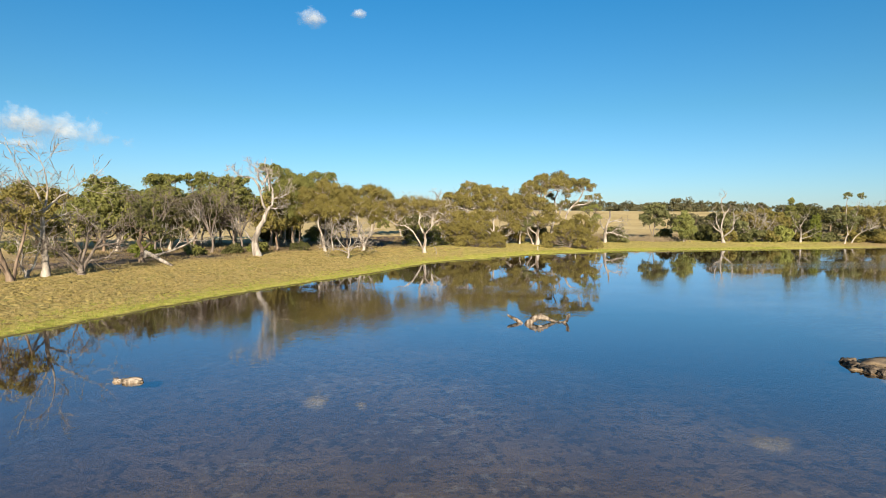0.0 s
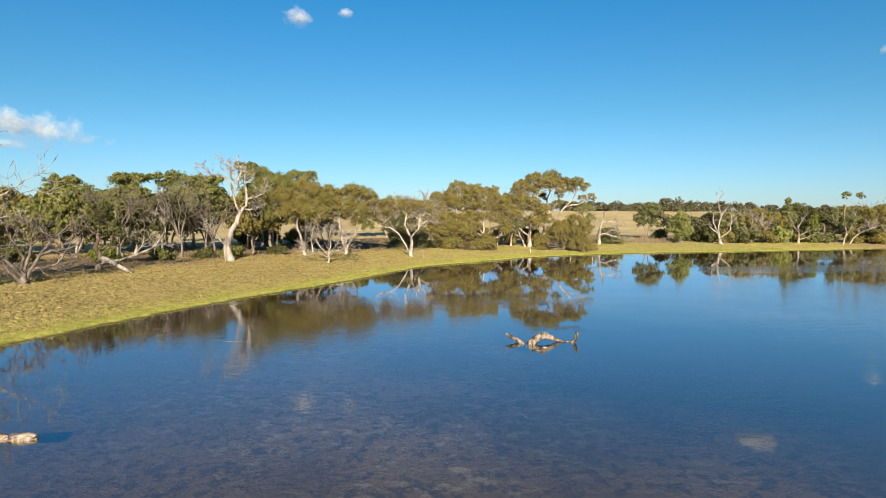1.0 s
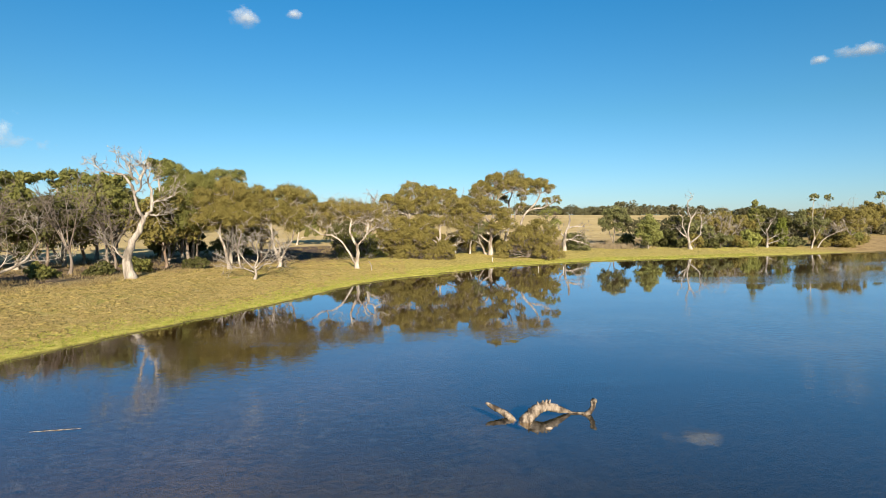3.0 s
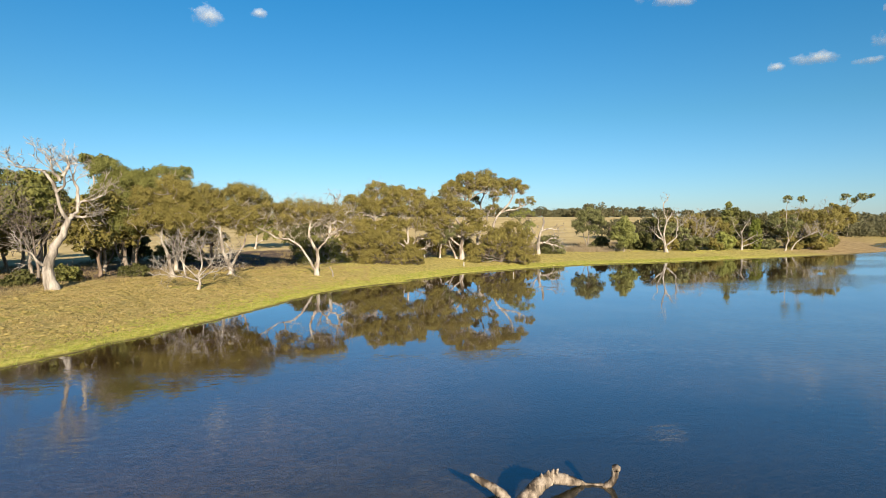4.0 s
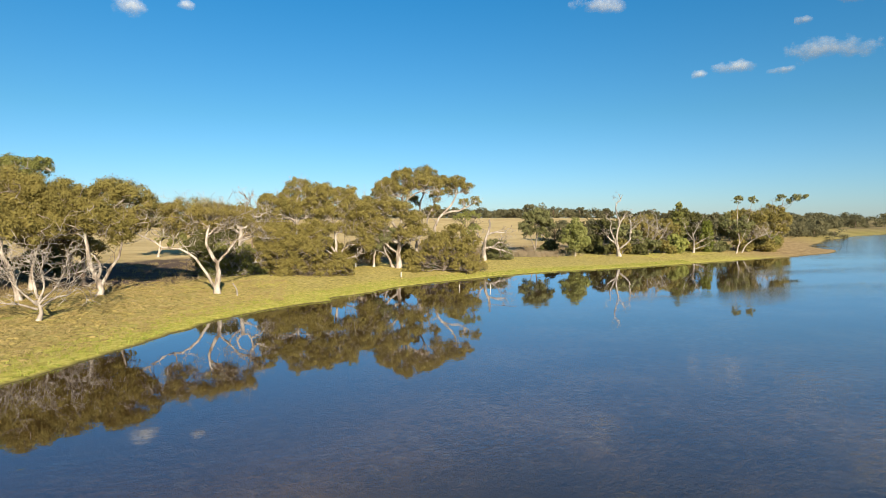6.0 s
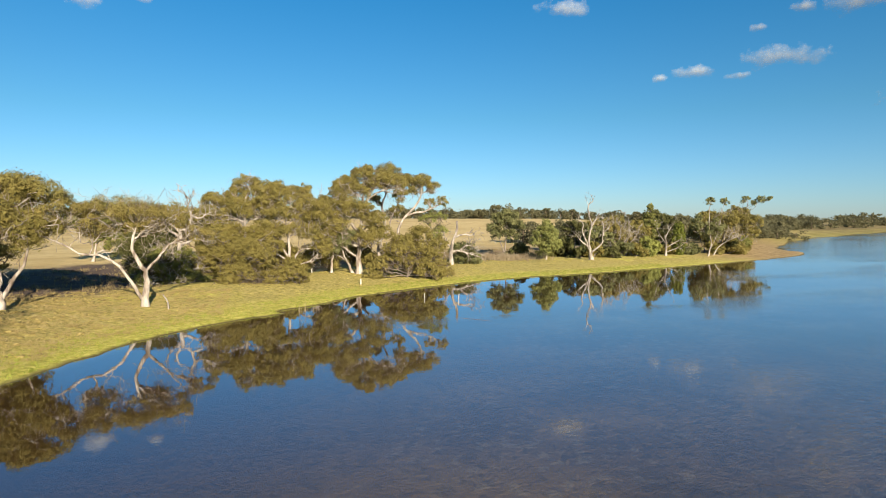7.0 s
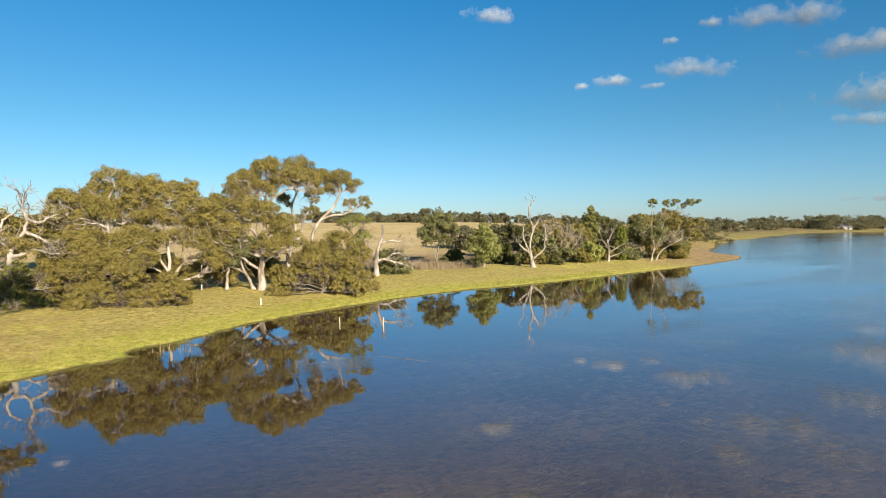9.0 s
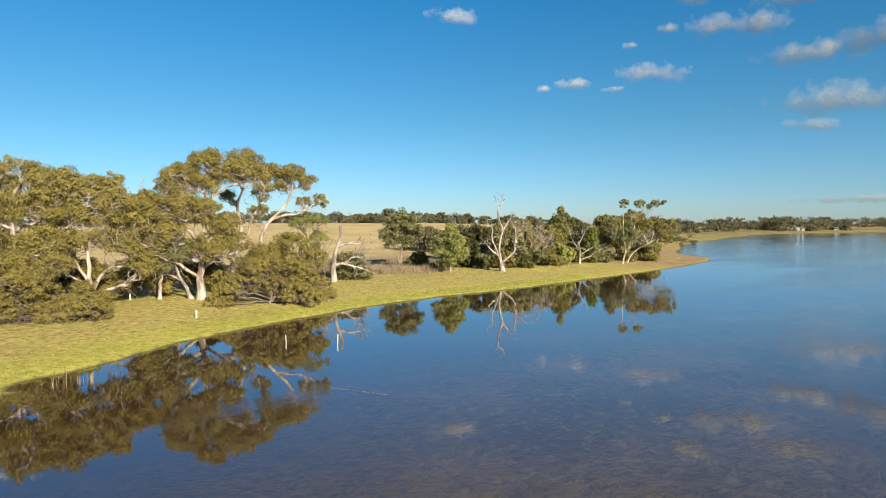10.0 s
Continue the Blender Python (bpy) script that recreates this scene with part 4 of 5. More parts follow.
bush(-4.2, 103.8, ragged(3.2, (2.2, 4.0, 4.6, 4.0, 3.4, 2.0), 252, 16, (0.8, 1.2)), "dark drooping bush at the foot of the half-dead gum", 253, LEAF_GREEN, 0.26, 0.9, 0.6, bare=4, bark=DEADWOOD)
bush(-0.2, 106.4, [(-0.6, 0, 1.6, 1.7, 1.1), (1.0, 0, 2.2, 1.7, 1.1), (-0.2, 0.3, 3.6, 1.8, 1.1), (1.6, 0.3, 4.2, 1.7, 1.0), (0.4, 0.4, 5.2, 1.6, 1.0)], "olive bush crowding the half-dead gum", 251, LEAF_OLIVE, 0.26, 1.1)
# the wide clump of gums
gum_tree(4.0, 109.5, [(0, 0, 0), (-0.3, 0, 3.2), (-0.7, 0, 6.2), (-0.6, 0, 9.2), (-0.3, 0, 10.6)],
         [(-0.2, 0, 11.2, 1.5, 0.8), (-1.7, 0.3, 10.0, 1.2, 0.8), (1.7, 0.3, 10.4, 1.4, 0.8), (-4.5, 0.2, 9.3, 1.2, 0.7), (-1.6, -0.5, 7.9, 2.1, 1.2), (-4.6, -0.2, 7.3, 1.6, 1.0), (1.2, -0.4, 8.0, 1.5, 1.1), (-3.6, -0.8, 5.2, 1.9, 1.1), (-0.9, -1.2, 5.0, 1.8, 1.1), (1.6, -0.8, 5.6, 1.6, 1.0), (-2.2, 0.4, 3.2, 1.6, 1.0), (-3.0, 0.2, 8.9, 1.5, 0.9), (0.3, 0.2, 9.6, 1.6, 0.9), (2.2, 0.3, 8.9, 1.4, 0.9)],
         0.40, "spreading gum with dead white top and olive crown", 26, LEAF_OLIVE, BARK_PALE, 0.29, 1.0, bare=3, infill=2, stems=[[(-0.2, 0, 1.5), (-1.2, 0, 3.6), (-2.4, 0, 5.6), (-4.0, 0, 7.6)]])
dead_tree(3.3, 108.8, [(0, 0), (0.1, 4.0), (0.0, 8.0), (0.2, 9.4)], [[(0.2, 9.2), (0.6, 10.2), (0.3, 10.9), (0.7, 11.5)], [(0.1, 8.6), (-1.0, 9.4), (-1.4, 9.8)], [(0.0, 6.4), (-1.8, 7.2), (-2.9, 7.0)]],
          0.17, "bare white gum limb among green crowns", 261, DEADWOOD, 1, 0.5, 2, each=2, limb_r=0.6)
gum_tree(8.6, 108.3, [(0, 0, 0), (-0.2, 0, 1.8), (-0.3, 0, 3.4), (-0.6, 0, 6.0), (-0.8, 0, 8.6)],
         [(-1.9, 0, 10.7, 1.7, 0.9), (0.2, 0.3, 10.4, 1.2, 0.8), (1.6, 0.2, 10.5, 1.0, 0.8), (-1.7, -0.3, 8.1, 2.1, 1.2), (0.8, 0, 8.2, 1.5, 1.0), (2.9, 0, 7.5, 1.9, 1.1), (-2.2, -0.9, 5.9, 1.8, 1.0), (0.6, 0.6, 6.0, 1.6, 0.9), (2.7, -0.3, 5.0, 1.6, 1.0), (3.4, 0.3, 3.3, 1.3, 0.8), (-2.8, -0.6, 3.9, 1.6, 0.9), (-0.6, 0, 9.5, 1.6, 0.9), (1.2, 0, 9.3, 1.4, 0.9), (-3.4, 0.2, 9.2, 1.3, 0.9)],
         0.30, "broad gum with pale forked trunk and rounded olive crown", 27, LEAF_OLIVE, BARK_PALE, 0.29, 1.0, bare=3, infill=2,
         stems=[[(0, 0, 1.6), (-0.8, 0, 3.0), (-1.4, 0, 4.2), (-2.0, 0, 5.0)], [(0, 0, 1.8), (0.5, 0, 2.8), (1.2, 0, 3.4), (2.1, 0, 3.5)]])
bush(5.4, 102.6, ragged(3.9, (2.4, 3.8, 4.6, 4.4, 4.8, 3.6, 2.0), 281, 26, (0.8, 1.3)), "dense olive bush drooping to the grass", 28, LEAF_OLIVE, 0.25, 1.15, 0.6, bare=2)
bush(2.6, 104.4, [(-0.4, 0, 1.6, 1.9, 1.2), (1.5, 0, 2.4, 1.7, 1.1), (-1.8, 0.2, 2.6, 1.6, 1.0), (0.4, 0.3, 3.5, 1.7, 1.0)], "olive bush under the gums", 29, LEAF_OLIVE, 0.25, 1.1)
for x, y, h, half in ((6.0, 112.5, 5.4, 3.2), (11.6, 113.5, 4.8, 3.0), (0.5, 112.0, 5.6, 3.4), (17.5, 115.0, 4.6, 3.0)):
    auto_bush(x, y, h, half, int(x * 10) + 700, "olive scrub filling the shade under the gums", LEAF_OLIVE, "scrub under the gums", 0.32, 0.8)
gum_tree(24.6, 110.8, [(0, 0, 0), (-0.2, 0, 1.6), (0.2, 0, 3.2)], [(-1.6, 0, 4.6, 1.8, 1.1), (0.6, 0, 5.4, 1.7, 1.0), (2.4, 0, 4.2, 1.6, 1.1), (0.2, -0.4, 3.0, 2.0, 1.1), (-2.8, 0, 3.0, 1.5, 1.0)], 0.2, "low spreading gum with dull olive foliage", 720, LEAF_OLIVE, BARK_PALE, 0.27, 1.0, bare=2, infill=3)
# the tallest gum
gum_tree(16.7, 109.8, [(0, 0, 0), (0.05, 0, 2.4), (0.2, 0, 4.6), (0.4, 0, 6.6), (0.5, 0, 8.4), (0.7, 0, 10.0)],
         [(-1.3, 0.2, 11.4, 1.6, 1.0), (0.7, 0, 12.5, 1.9, 0.9), (2.8, 0.2, 12.3, 1.9, 0.9), (4.7, 0.2, 11.8, 1.4, 0.8), (-0.2, 0.4, 10.8, 1.6, 0.8), (-2.6, 0.3, 10.2, 1.4, 0.9), (1.6, 0.6, 11.2, 1.4, 0.7), (-4.2, 0.2, 9.0, 1.8, 0.9), (-1.6, -0.3, 9.0, 2.0, 0.9), (-5.0, 0, 7.0, 1.8, 1.0), (-2.7, -0.5, 6.6, 1.7, 1.0), (0.6, -0.6, 8.4, 1.3, 0.7), (2.2, -0.4, 7.0, 1.7, 1.0), (2.9, -0.4, 5.3, 1.4, 0.9), (0.5, -1.2, 5.0, 1.5, 1.0), (-4.0, 0.4, 5.2, 1.5, 0.9)],
         0.42, "tallest gum, domed olive crown over a thick rough-based trunk", 30, LEAF_OLIVE, BARK_PALE, 0.29, 1.05, bare=4, infill=2,
         stems=[[(0.3, 0, 5.0), (-1.0, 0, 6.4), (-2.2, 0, 7.4), (-3.4, 0, 8.2)], [(0.5, 0, 8.0), (1.2, 0, 9.4), (1.6, 0, 10.8), (2.2, 0, 11.8)]])
gum_tree(16.0, 110.2, [(0, 0, 0), (-0.5, 0, 1.3), (-1.1, 0, 2.6), (-1.3, 0, 3.6)], [(-1.9, 0, 4.4, 1.9, 1.1), (-0.6, -0.3, 5.0, 1.4, 0.9), (-2.6, 0.2, 3.4, 1.1, 0.7)],
         0.26, "leaning young gum with grey-green drooping crown", 31, LEAF_GREY, BARK_PALE, 0.25, 1.1)
gum_tree(13.4, 110.5, [(0, 0, 0), (0.05, 0, 1.4), (0.3, 0, 2.8), (0.2, 0, 4.2)], [(0.4, 0.4, 5.6, 1.5, 0.8), (-0.8, 0.2, 5.0, 1.2, 0.7)], 0.22, "short pale-trunked gum in the shade", 32, LEAF_OLIVE, BARK_PALE, 0.26, 0.9)
gum_tree(21.0, 114.6, [(0, 0, 0), (-0.8, 0, 2.6), (-0.4, 0, 4.4), (0.1, 0, 6.2), (-0.3, 0, 8.4), (0.3, 0, 10.4)],
         [(0.8, 0, 13.3, 1.8, 0.9), (2.6, 0.2, 12.6, 1.6, 0.9), (2.2, 0, 10.6, 1.2, 0.7), (-1.0, 0.2, 9.9, 1.0, 0.6), (1.8, 0.3, 8.4, 1.0, 0.6), (-0.6, 0.6, 12.4, 1.5, 0.9), (2.9, 0.2, 11.3, 0.9, 0.6)],
         0.36, "slender white-limbed gum with high open crown", 33, LEAF_OLIVE, BARK_PALE, 0.27, 1.0, bare=3, stems=[[(-0.3, 0, 4.6), (0.6, 0, 5.6), (1.0, 0, 7.2), (1.6, 0, 8.4)]])
gum_tree(24.2, 115.6, [(0, 0, 0), (-0.9, 0, 3.6), (-0.8, 0, 6.0), (0.4, 0, 7.7), (1.7, 0, 9.0), (2.2, 0, 10.4)],
         [(2.3, 0, 12.4, 1.4, 0.9), (3.6, 0, 11.6, 1.2, 0.7), (1.4, 0.2, 11.2, 1.0, 0.7), (5.2, 0, 9.5, 0.8, 0.5), (3.4, 0.3, 9.4, 0.8, 0.5)],
         0.32, "white-limbed gum arching out with a tufted crown", 34, LEAF_OLIVE, BARK_PALE, 0.27, 1.0, bare=5, stems=[[(0.2, 0, 7.4), (1.4, 0, 7.8), (2.8, 0, 8.0), (4.0, 0, 8.6), (5.0, 0, 9.0)]])
bush(28.6, 116.5, [(0.4, 0, 7.6, 1.6, 0.6), (-1.0, 0, 7.0, 1.4, 0.6), (0.6, 0.2, 5.4, 1.4, 0.7), (-0.4, 0, 4.2, 1.2, 0.6)], "thin shrub with golden-yellow foliage", 35, LEAF_YELLOW, 0.24, 0.55, bare=4)
bush(22.0, 105.8, ragged(4.2, (2.4, 4.8, 4.2, 5.8, 4.4, 4.2, 1.8), 361, 24, (0.8, 1.3)), "wide tangled bush of low drooping gum branches", 36, LEAF_OLIVE, 0.25, 1.15, 0.6, bare=2)
bush(26.2, 108.4, ragged(2.0, (2.0, 4.6, 3.6, 2.0), 362, 9, (0.7, 1.1)), "leggy olive shrub with golden tips", 363, LEAF_TAN, 0.24, 0.8, 0.55, bare=3)
dead_tree(32.0, 119.0, [(0, 0), (0.05, 2.4), (0.3, 3.6), (0.8, 5.0), (0.9, 6.6)],
          [[(0.1, 2.0), (1.0, 2.2), (2.2, 1.9), (3.6, 1.5), (4.8, 0.9)], [(0.5, 4.2), (1.8, 4.6), (3.0, 4.5), (3.9, 5.2)], [(0.1, 2.6), (-0.7, 3.4), (-1.0, 4.2)], [(1.4, 2.2), (2.2, 2.9), (3.2, 2.9)]],
          0.30, "broken dead gum with a twisted white limb", 37, DEADWOOD, 2, 0.9, 3, each=5, limb_r=0.62)
bush(34.6, 120.6, [(0, 0, 1.2, 1.7, 1.1), (-0.6, 0, 2.4, 1.5, 1.0), (0.9, 0.1, 2.2, 1.4, 1.0), (1.4, 0, 1.0, 1.3, 0.8)], "round grey-green bush behind the twisted limb", 38, LEAF_GREY, 0.26, 1.3)
# along the straight shore
gum_tree(46.6, 132.5, [(0, 0, 0), (0.1, 0, 1.8), (0.3, 0, 3.4), (0.2, 0, 4.8)],
         [(-1.2, 0, 7.1, 1.6, 1.0), (0.8, 0, 7.5, 1.7, 0.9), (2.0, 0, 5.8, 1.6, 1.0), (-2.0, 0, 5.4, 1.5, 1.0), (0.2, -0.4, 5.8, 1.9, 1.2), (1.4, 0, 4.3, 1.3, 0.8), (-1.2, 0.2, 4.2, 1.2, 0.7)],
         0.20, "grey-green gum in dry grass", 39, LEAF_GREY, BARK_PALE, 0.30, 1.0, stems=[[(0, 0, 0.6), (-0.6, 0, 2.4), (-1.2, 0, 4.4)]])
gum_tree(49.6, 122.6, [(0, 0, 0), (0.1, 0, 0.9), (0.0, 0, 2.2), (0.1, 0, 4.0)],
         [(0, 0, 5.6, 1.2, 0.9), (-0.7, 0, 4.9, 1.3, 1.0), (0.9, 0, 4.8, 1.2, 1.0), (0.1, -0.4, 3.8, 1.6, 1.1), (-1.3, 0, 3.0, 1.2, 0.9), (1.4, 0, 2.9, 1.2, 0.9), (0.2, -0.5, 2.2, 1.4, 0.8)],
         0.13, "neat rounded young gum, bright grey-green", 40, LEAF_PALE, BARK_PALE, 0.27, 1.3)
auto_bush(48.0, 129.0, 3.0, 2.4, 41, "dark bush behind the young gum", LEAF_DARK)
auto_bush(54.0, 130.5, 3.4, 2.4, 42, "dark olive bush on the bank", LEAF_DARK)
auto_bush(57.2, 129.8, 4.6, 2.4, 43, "dark olive shrub with an even top", LEAF_DARK)
dead_tree(57.4, 121.4, [(0, 0), (-0.1, 1.0), (-0.15, 1.7)],
          [[(-0.15, 1.4), (-0.85, 3.2), (-1.5, 4.9), (-1.35, 6.0), (-2.1, 6.9)], [(-0.1, 1.4), (-0.4, 3.7), (0.0, 6.0), (-0.5, 7.6), (-0.55, 9.2), (0.15, 9.9), (-0.15, 11.0)],
           [(0.0, 5.8), (0.6, 6.8), (1.3, 7.9)], [(0, 1.4), (1.1, 2.3), (1.8, 3.1), (1.85, 4.6), (3.6, 6.2)], [(1.85, 4.2), (1.9, 5.4), (1.7, 6.6)], [(-0.6, 2.4), (-1.6, 3.2), (-2.4, 4.2)]],
          0.42, "dead many-limbed gum, bleached white", 44, DEADWOOD, 2, 0.7, 2, each=4, limb_r=0.44)
EAST = [(62.5, 127.5, 5.8, 3.0, LEAF_GREY), (66.5, 130.5, 6.6, 3.2, LEAF_TAN), (71.5, 130.0, 6.4, 3.0, LEAF_OLIVE), (63.0, 136, 7.0, 3.2, LEAF_DARK),
        (76.5, 136.0, 7.0, 3.2, LEAF_OLIVE), (70, 139, 7.2, 3.4, LEAF_OLIVE), (83.0, 139.0, 9.0, 3.2, LEAF_DARK), (91.5, 133.5, 8.4, 3.2, LEAF_OLIVE),
        (97.5, 138.0, 9.0, 3.6, LEAF_OLIVE), (104.5, 146.0, 8.6, 3.6, LEAF_OLIVE), (90, 144, 8.2, 3.6, LEAF_DARK), (78, 146, 8.0, 3.6, LEAF_OLIVE)]
for i, (x, y, h, half, mat) in enumerate(EAST):
    auto_gum(x, y, h, half, 60 + i, "low olive gum in the thicket along the shore", mat, BARK_PALE, 0.32, 6, 0.16, 0.9, 0.36, 2, "gums along the straight shore")
SCRUB = [(60.5, 125.6, 3.2, 1.9, LEAF_OLIVE), (66.0, 125.8, 3.4, 2.2, LEAF_GREY), (69.5, 126.0, 2.8, 2.0, LEAF_OLIVE), (74.8, 130.4, 3.0, 1.9, LEAF_DARK),
         (83.4, 128.8, 1.9, 1.8, LEAF_GREY), (94.5, 130.6, 3.4, 3.0, LEAF_OLIVE), (99.5, 133.4, 3.2, 2.6, LEAF_OLIVE), (81.5, 133.0, 2.6, 2.2, LEAF_DARK), (106, 139, 3.6, 2.8, LEAF_OLIVE), (79.5, 130.6, 2.4, 2.2, LEAF_OLIVE), (86.0, 130.8, 2.6, 2.2, LEAF_GREY), (90.2, 130.2, 2.8, 2.4, LEAF_OLIVE), (97.2, 132.0, 3.6, 2.8, LEAF_OLIVE), (102.4, 135.8, 3.8, 2.8, LEAF_GREEN), (111, 144.5, 3.6, 3.0, LEAF_OLIVE), (63.5, 125.2, 2.2, 1.8, LEAF_DARK), (71, 125.6, 2.0, 1.6, LEAF_GREEN), (58.5, 126.4, 2.4, 2.0, LEAF_DARK)]
for i, (x, y, h, half, mat) in enumerate(SCRUB):
    auto_bush(x, y, h, half, 90 + i, "low shrub at the edge of the thicket", mat)
auto_bush(72.6, 127.2, 4.4, 2.7, 110, "yellow-green rounded wattle bush", LEAF_YELLOW)
dead_tree(77.2, 127.6, [(0, 0), (0.1, 2.0), (-0.2, 4.0)], [[(0, 2.4), (-1.2, 4.2), (-1.6, 5.6)], [(-0.1, 3.4), (0.6, 5.0), (1.4, 6.2)], [(0.1, 1.6), (1.6, 2.6), (2.6, 3.2)], [(0.2, 0.8), (2.0, 1.6), (3.4, 2.6)]],
          0.22, "grey-white dead gum in the thicket", 111, DEADWOOD, 1, 1.0, 3, each=3)
gum_tree(81.0, 128.6, [(0, 0, 0), (0, 0, 2.5), (0, 0, 5.0)], [(0, 0, 5.6, 0.8, 0.9), (0, 0, 4.4, 1.1, 0.9), (0, 0, 3.2, 1.3, 0.9), (0.1, 0, 2.0, 1.3, 0.9), (0, 0, 1.0, 1.2, 0.7)], 0.12,
         "bright green upright cypress-like tree", 112, LEAF_BRIGHT, BARK_BROWN, 0.28, 1.5, name="cypress", clump=0.6)
gum_tree(86.4, 127.0, [(0, 0, 0), (0.5, 0, 2.4), (0.2, 0, 5.0), (0.1, 0, 7.6), (0.2, 0, 9.8)],
         [(0.2, 0, 10.6, 0.9, 0.6), (2.6, 0, 10.5, 0.9, 0.6), (-1.8, 0.5, 6.2, 1.6, 1.2), (1.4, 0.6, 6.0, 1.8, 1.2), (0.4, 0.6, 4.4, 1.8, 1.2)], 0.17,
         "thin tall gum with two tufts high above the thicket", 113, LEAF_GREY, BARK_PALE, 0.30, 0.8, bare=2, stems=[[(0.4, 0, 1.5), (1.4, 0, 4.0), (2.1, 0, 7.0), (2.5, 0, 9.8)]])
gum_tree(88.6, 128.0, [(0, 0, 0), (0.8, 0, 1.6), (2.2, 0, 2.8), (4.4, 0, 4.0), (6.2, 0, 5.6)], [(4.6, 0.4, 6.8, 2.2, 1.2), (2.0, 0.6, 7.0, 2.0, 1.1), (7.0, 0.3, 6.6, 1.7, 1.1), (6.4, 0.3, 4.8, 1.6, 0.9)], 0.16,
         "leaning white-limbed gum reaching toward the point", 114, LEAF_OLIVE, BARK_PALE, 0.32, 1.0, bare=2)
for x, y, h in ((66.5, 127.4, 6.8), (69.5, 129.0, 7.2), (100.5, 133.6, 8.4), (94.0, 131.8, 7.0)):
    dead_tree(x, y, [(0, 0), (0.2, h * 0.2), (0.0, h * 0.4)], [[(0, h * 0.3), (-h * 0.12, h * 0.55), (-h * 0.2, h * 0.85)], [(0, h * 0.35), (h * 0.08, h * 0.6), (h * 0.05, h)], [(0, h * 0.25), (h * 0.2, h * 0.45), (h * 0.32, h * 0.7)], [(0, h * 0.2), (-h * 0.22, h * 0.36), (-h * 0.36, h * 0.5)]],
              0.17, "pale bare-limbed gum in the thicket", int(x * 10), DEADWOOD, 2, 1.1, 3, each=5, limb_r=0.6)
gum_tree(79.0, 134.6, [(0, 0, 0), (0, 0, 4.0), (0, 0, 8.0)], [(0, 0, 9.0, 0.7, 1.0), (0, 0, 7.4, 1.2, 1.0), (0.2, 0, 5.8, 1.6, 1.0), (-0.2, 0, 4.0, 1.8, 1.0)], 0.16,
         "dark green conical tree in the thicket", 116, LEAF_GREEN, BARK_BROWN, 0.30, 1.4, name="cypress", clump=0.6)
# the stand beyond the point
for i, (x, y, h, half) in enumerate([(146, 183, 9.5, 4.6), (153, 187, 10.5, 4.8), (160, 193, 8.5, 4.2), (139, 178, 8.5, 4.5), (150, 196, 9.0, 4.6), (128, 168, 7.5, 4.4), (120, 158, 7.0, 4.0)]):
    auto_gum(x, y, h, half, 130 + i, "olive gum in the stand beyond the sandy point", LEAF_OLIVE, BARK_PALE, 0.3, 6, 0.24, 1.0, 0.48, 1, "stand beyond the point", 1.1)
gum_tree(156, 186, [(0, 0, 0), (0.3, 0, 5), (-0.4, 0, 9), (0, 0, 12)], [(-0.6, 0, 13.2, 1.4, 0.8), (3.6, 0, 12.6, 1.5, 0.8), (6.0, 0, 13.4, 0.8, 0.5), (1.5, 0, 12, 1.0, 0.6)], 0.24, "tall thin gum with scattered tufts", 140, LEAF_GREY, BARK_PALE, 0.46, 0.9, bare=2, clump=1.0)

# ---- the belt of gums behind the left bank
BELT = [(-47.5, 78, 9.3, 4.8, LEAF_GREEN, 0), (-41.3, 84, 9.6, 3.8, LEAF_GREEN, 0), (-32.4, 86, 9.8, 3.8, LEAF_GREEN, 0), (-36.5, 81, 8.6, 3.4, LEAF_DARK, 1), (-53.5, 76, 9.0, 4.4, LEAF_OLIVE, 1),
        (-28.0, 92, 9.8, 3.6, LEAF_GREEN, 0), (-60.0, 82, 9.6, 4.6, LEAF_GREEN, 0), (-66.5, 78, 9.4, 4.4, LEAF_OLIVE, 1), (-46.0, 88, 9.2, 4.2, LEAF_DARK, 0), (-52.5, 90, 10.0, 4.6, LEAF_GREEN, 0),
        (-35.5, 94, 10.2, 4.2, LEAF_DARK, 0), (-22.0, 97, 10.4, 4.2, LEAF_GREEN, 0), (-17.5, 97, 10.0, 4.0, LEAF_OLIVE, 0), (-19, 136, 9.6, 4.2, LEAF_GREEN, 0), (-12, 139, 9.0, 4.4, LEAF_OLIVE, 0), (-4.5, 136, 9.0, 4.4, LEAF_OLIVE, 0), (-43.5, 80.5, 8.8, 3.4, LEAF_GREEN, 0), (-38.5, 88, 9.4, 3.8, LEAF_GREEN, 0),
        (-74, 86, 10, 5, LEAF_GREEN, 0), (-44.6, 76, 8.9, 4.2, LEAF_GREEN, 0), (-37.6, 91, 10.0, 4.0, LEAF_GREEN, 0), (-26.2, 87, 9.4, 3.4, LEAF_OLIVE, 0), (-28.6, 99, 11.8, 3.2, LEAF_GREEN, 0)]
for i, (x, y, h, half, mat, bare) in enumerate(BELT):
    auto_gum(x, y, h, half, 150 + i, "dense gum in the belt behind the bank" if bare == 0 else "twiggy gum in the belt behind the bank", mat, BARK_PALE if i % 3 else BARK_BROWN, 0.32, 9, None, 0.95, 0.36, bare)
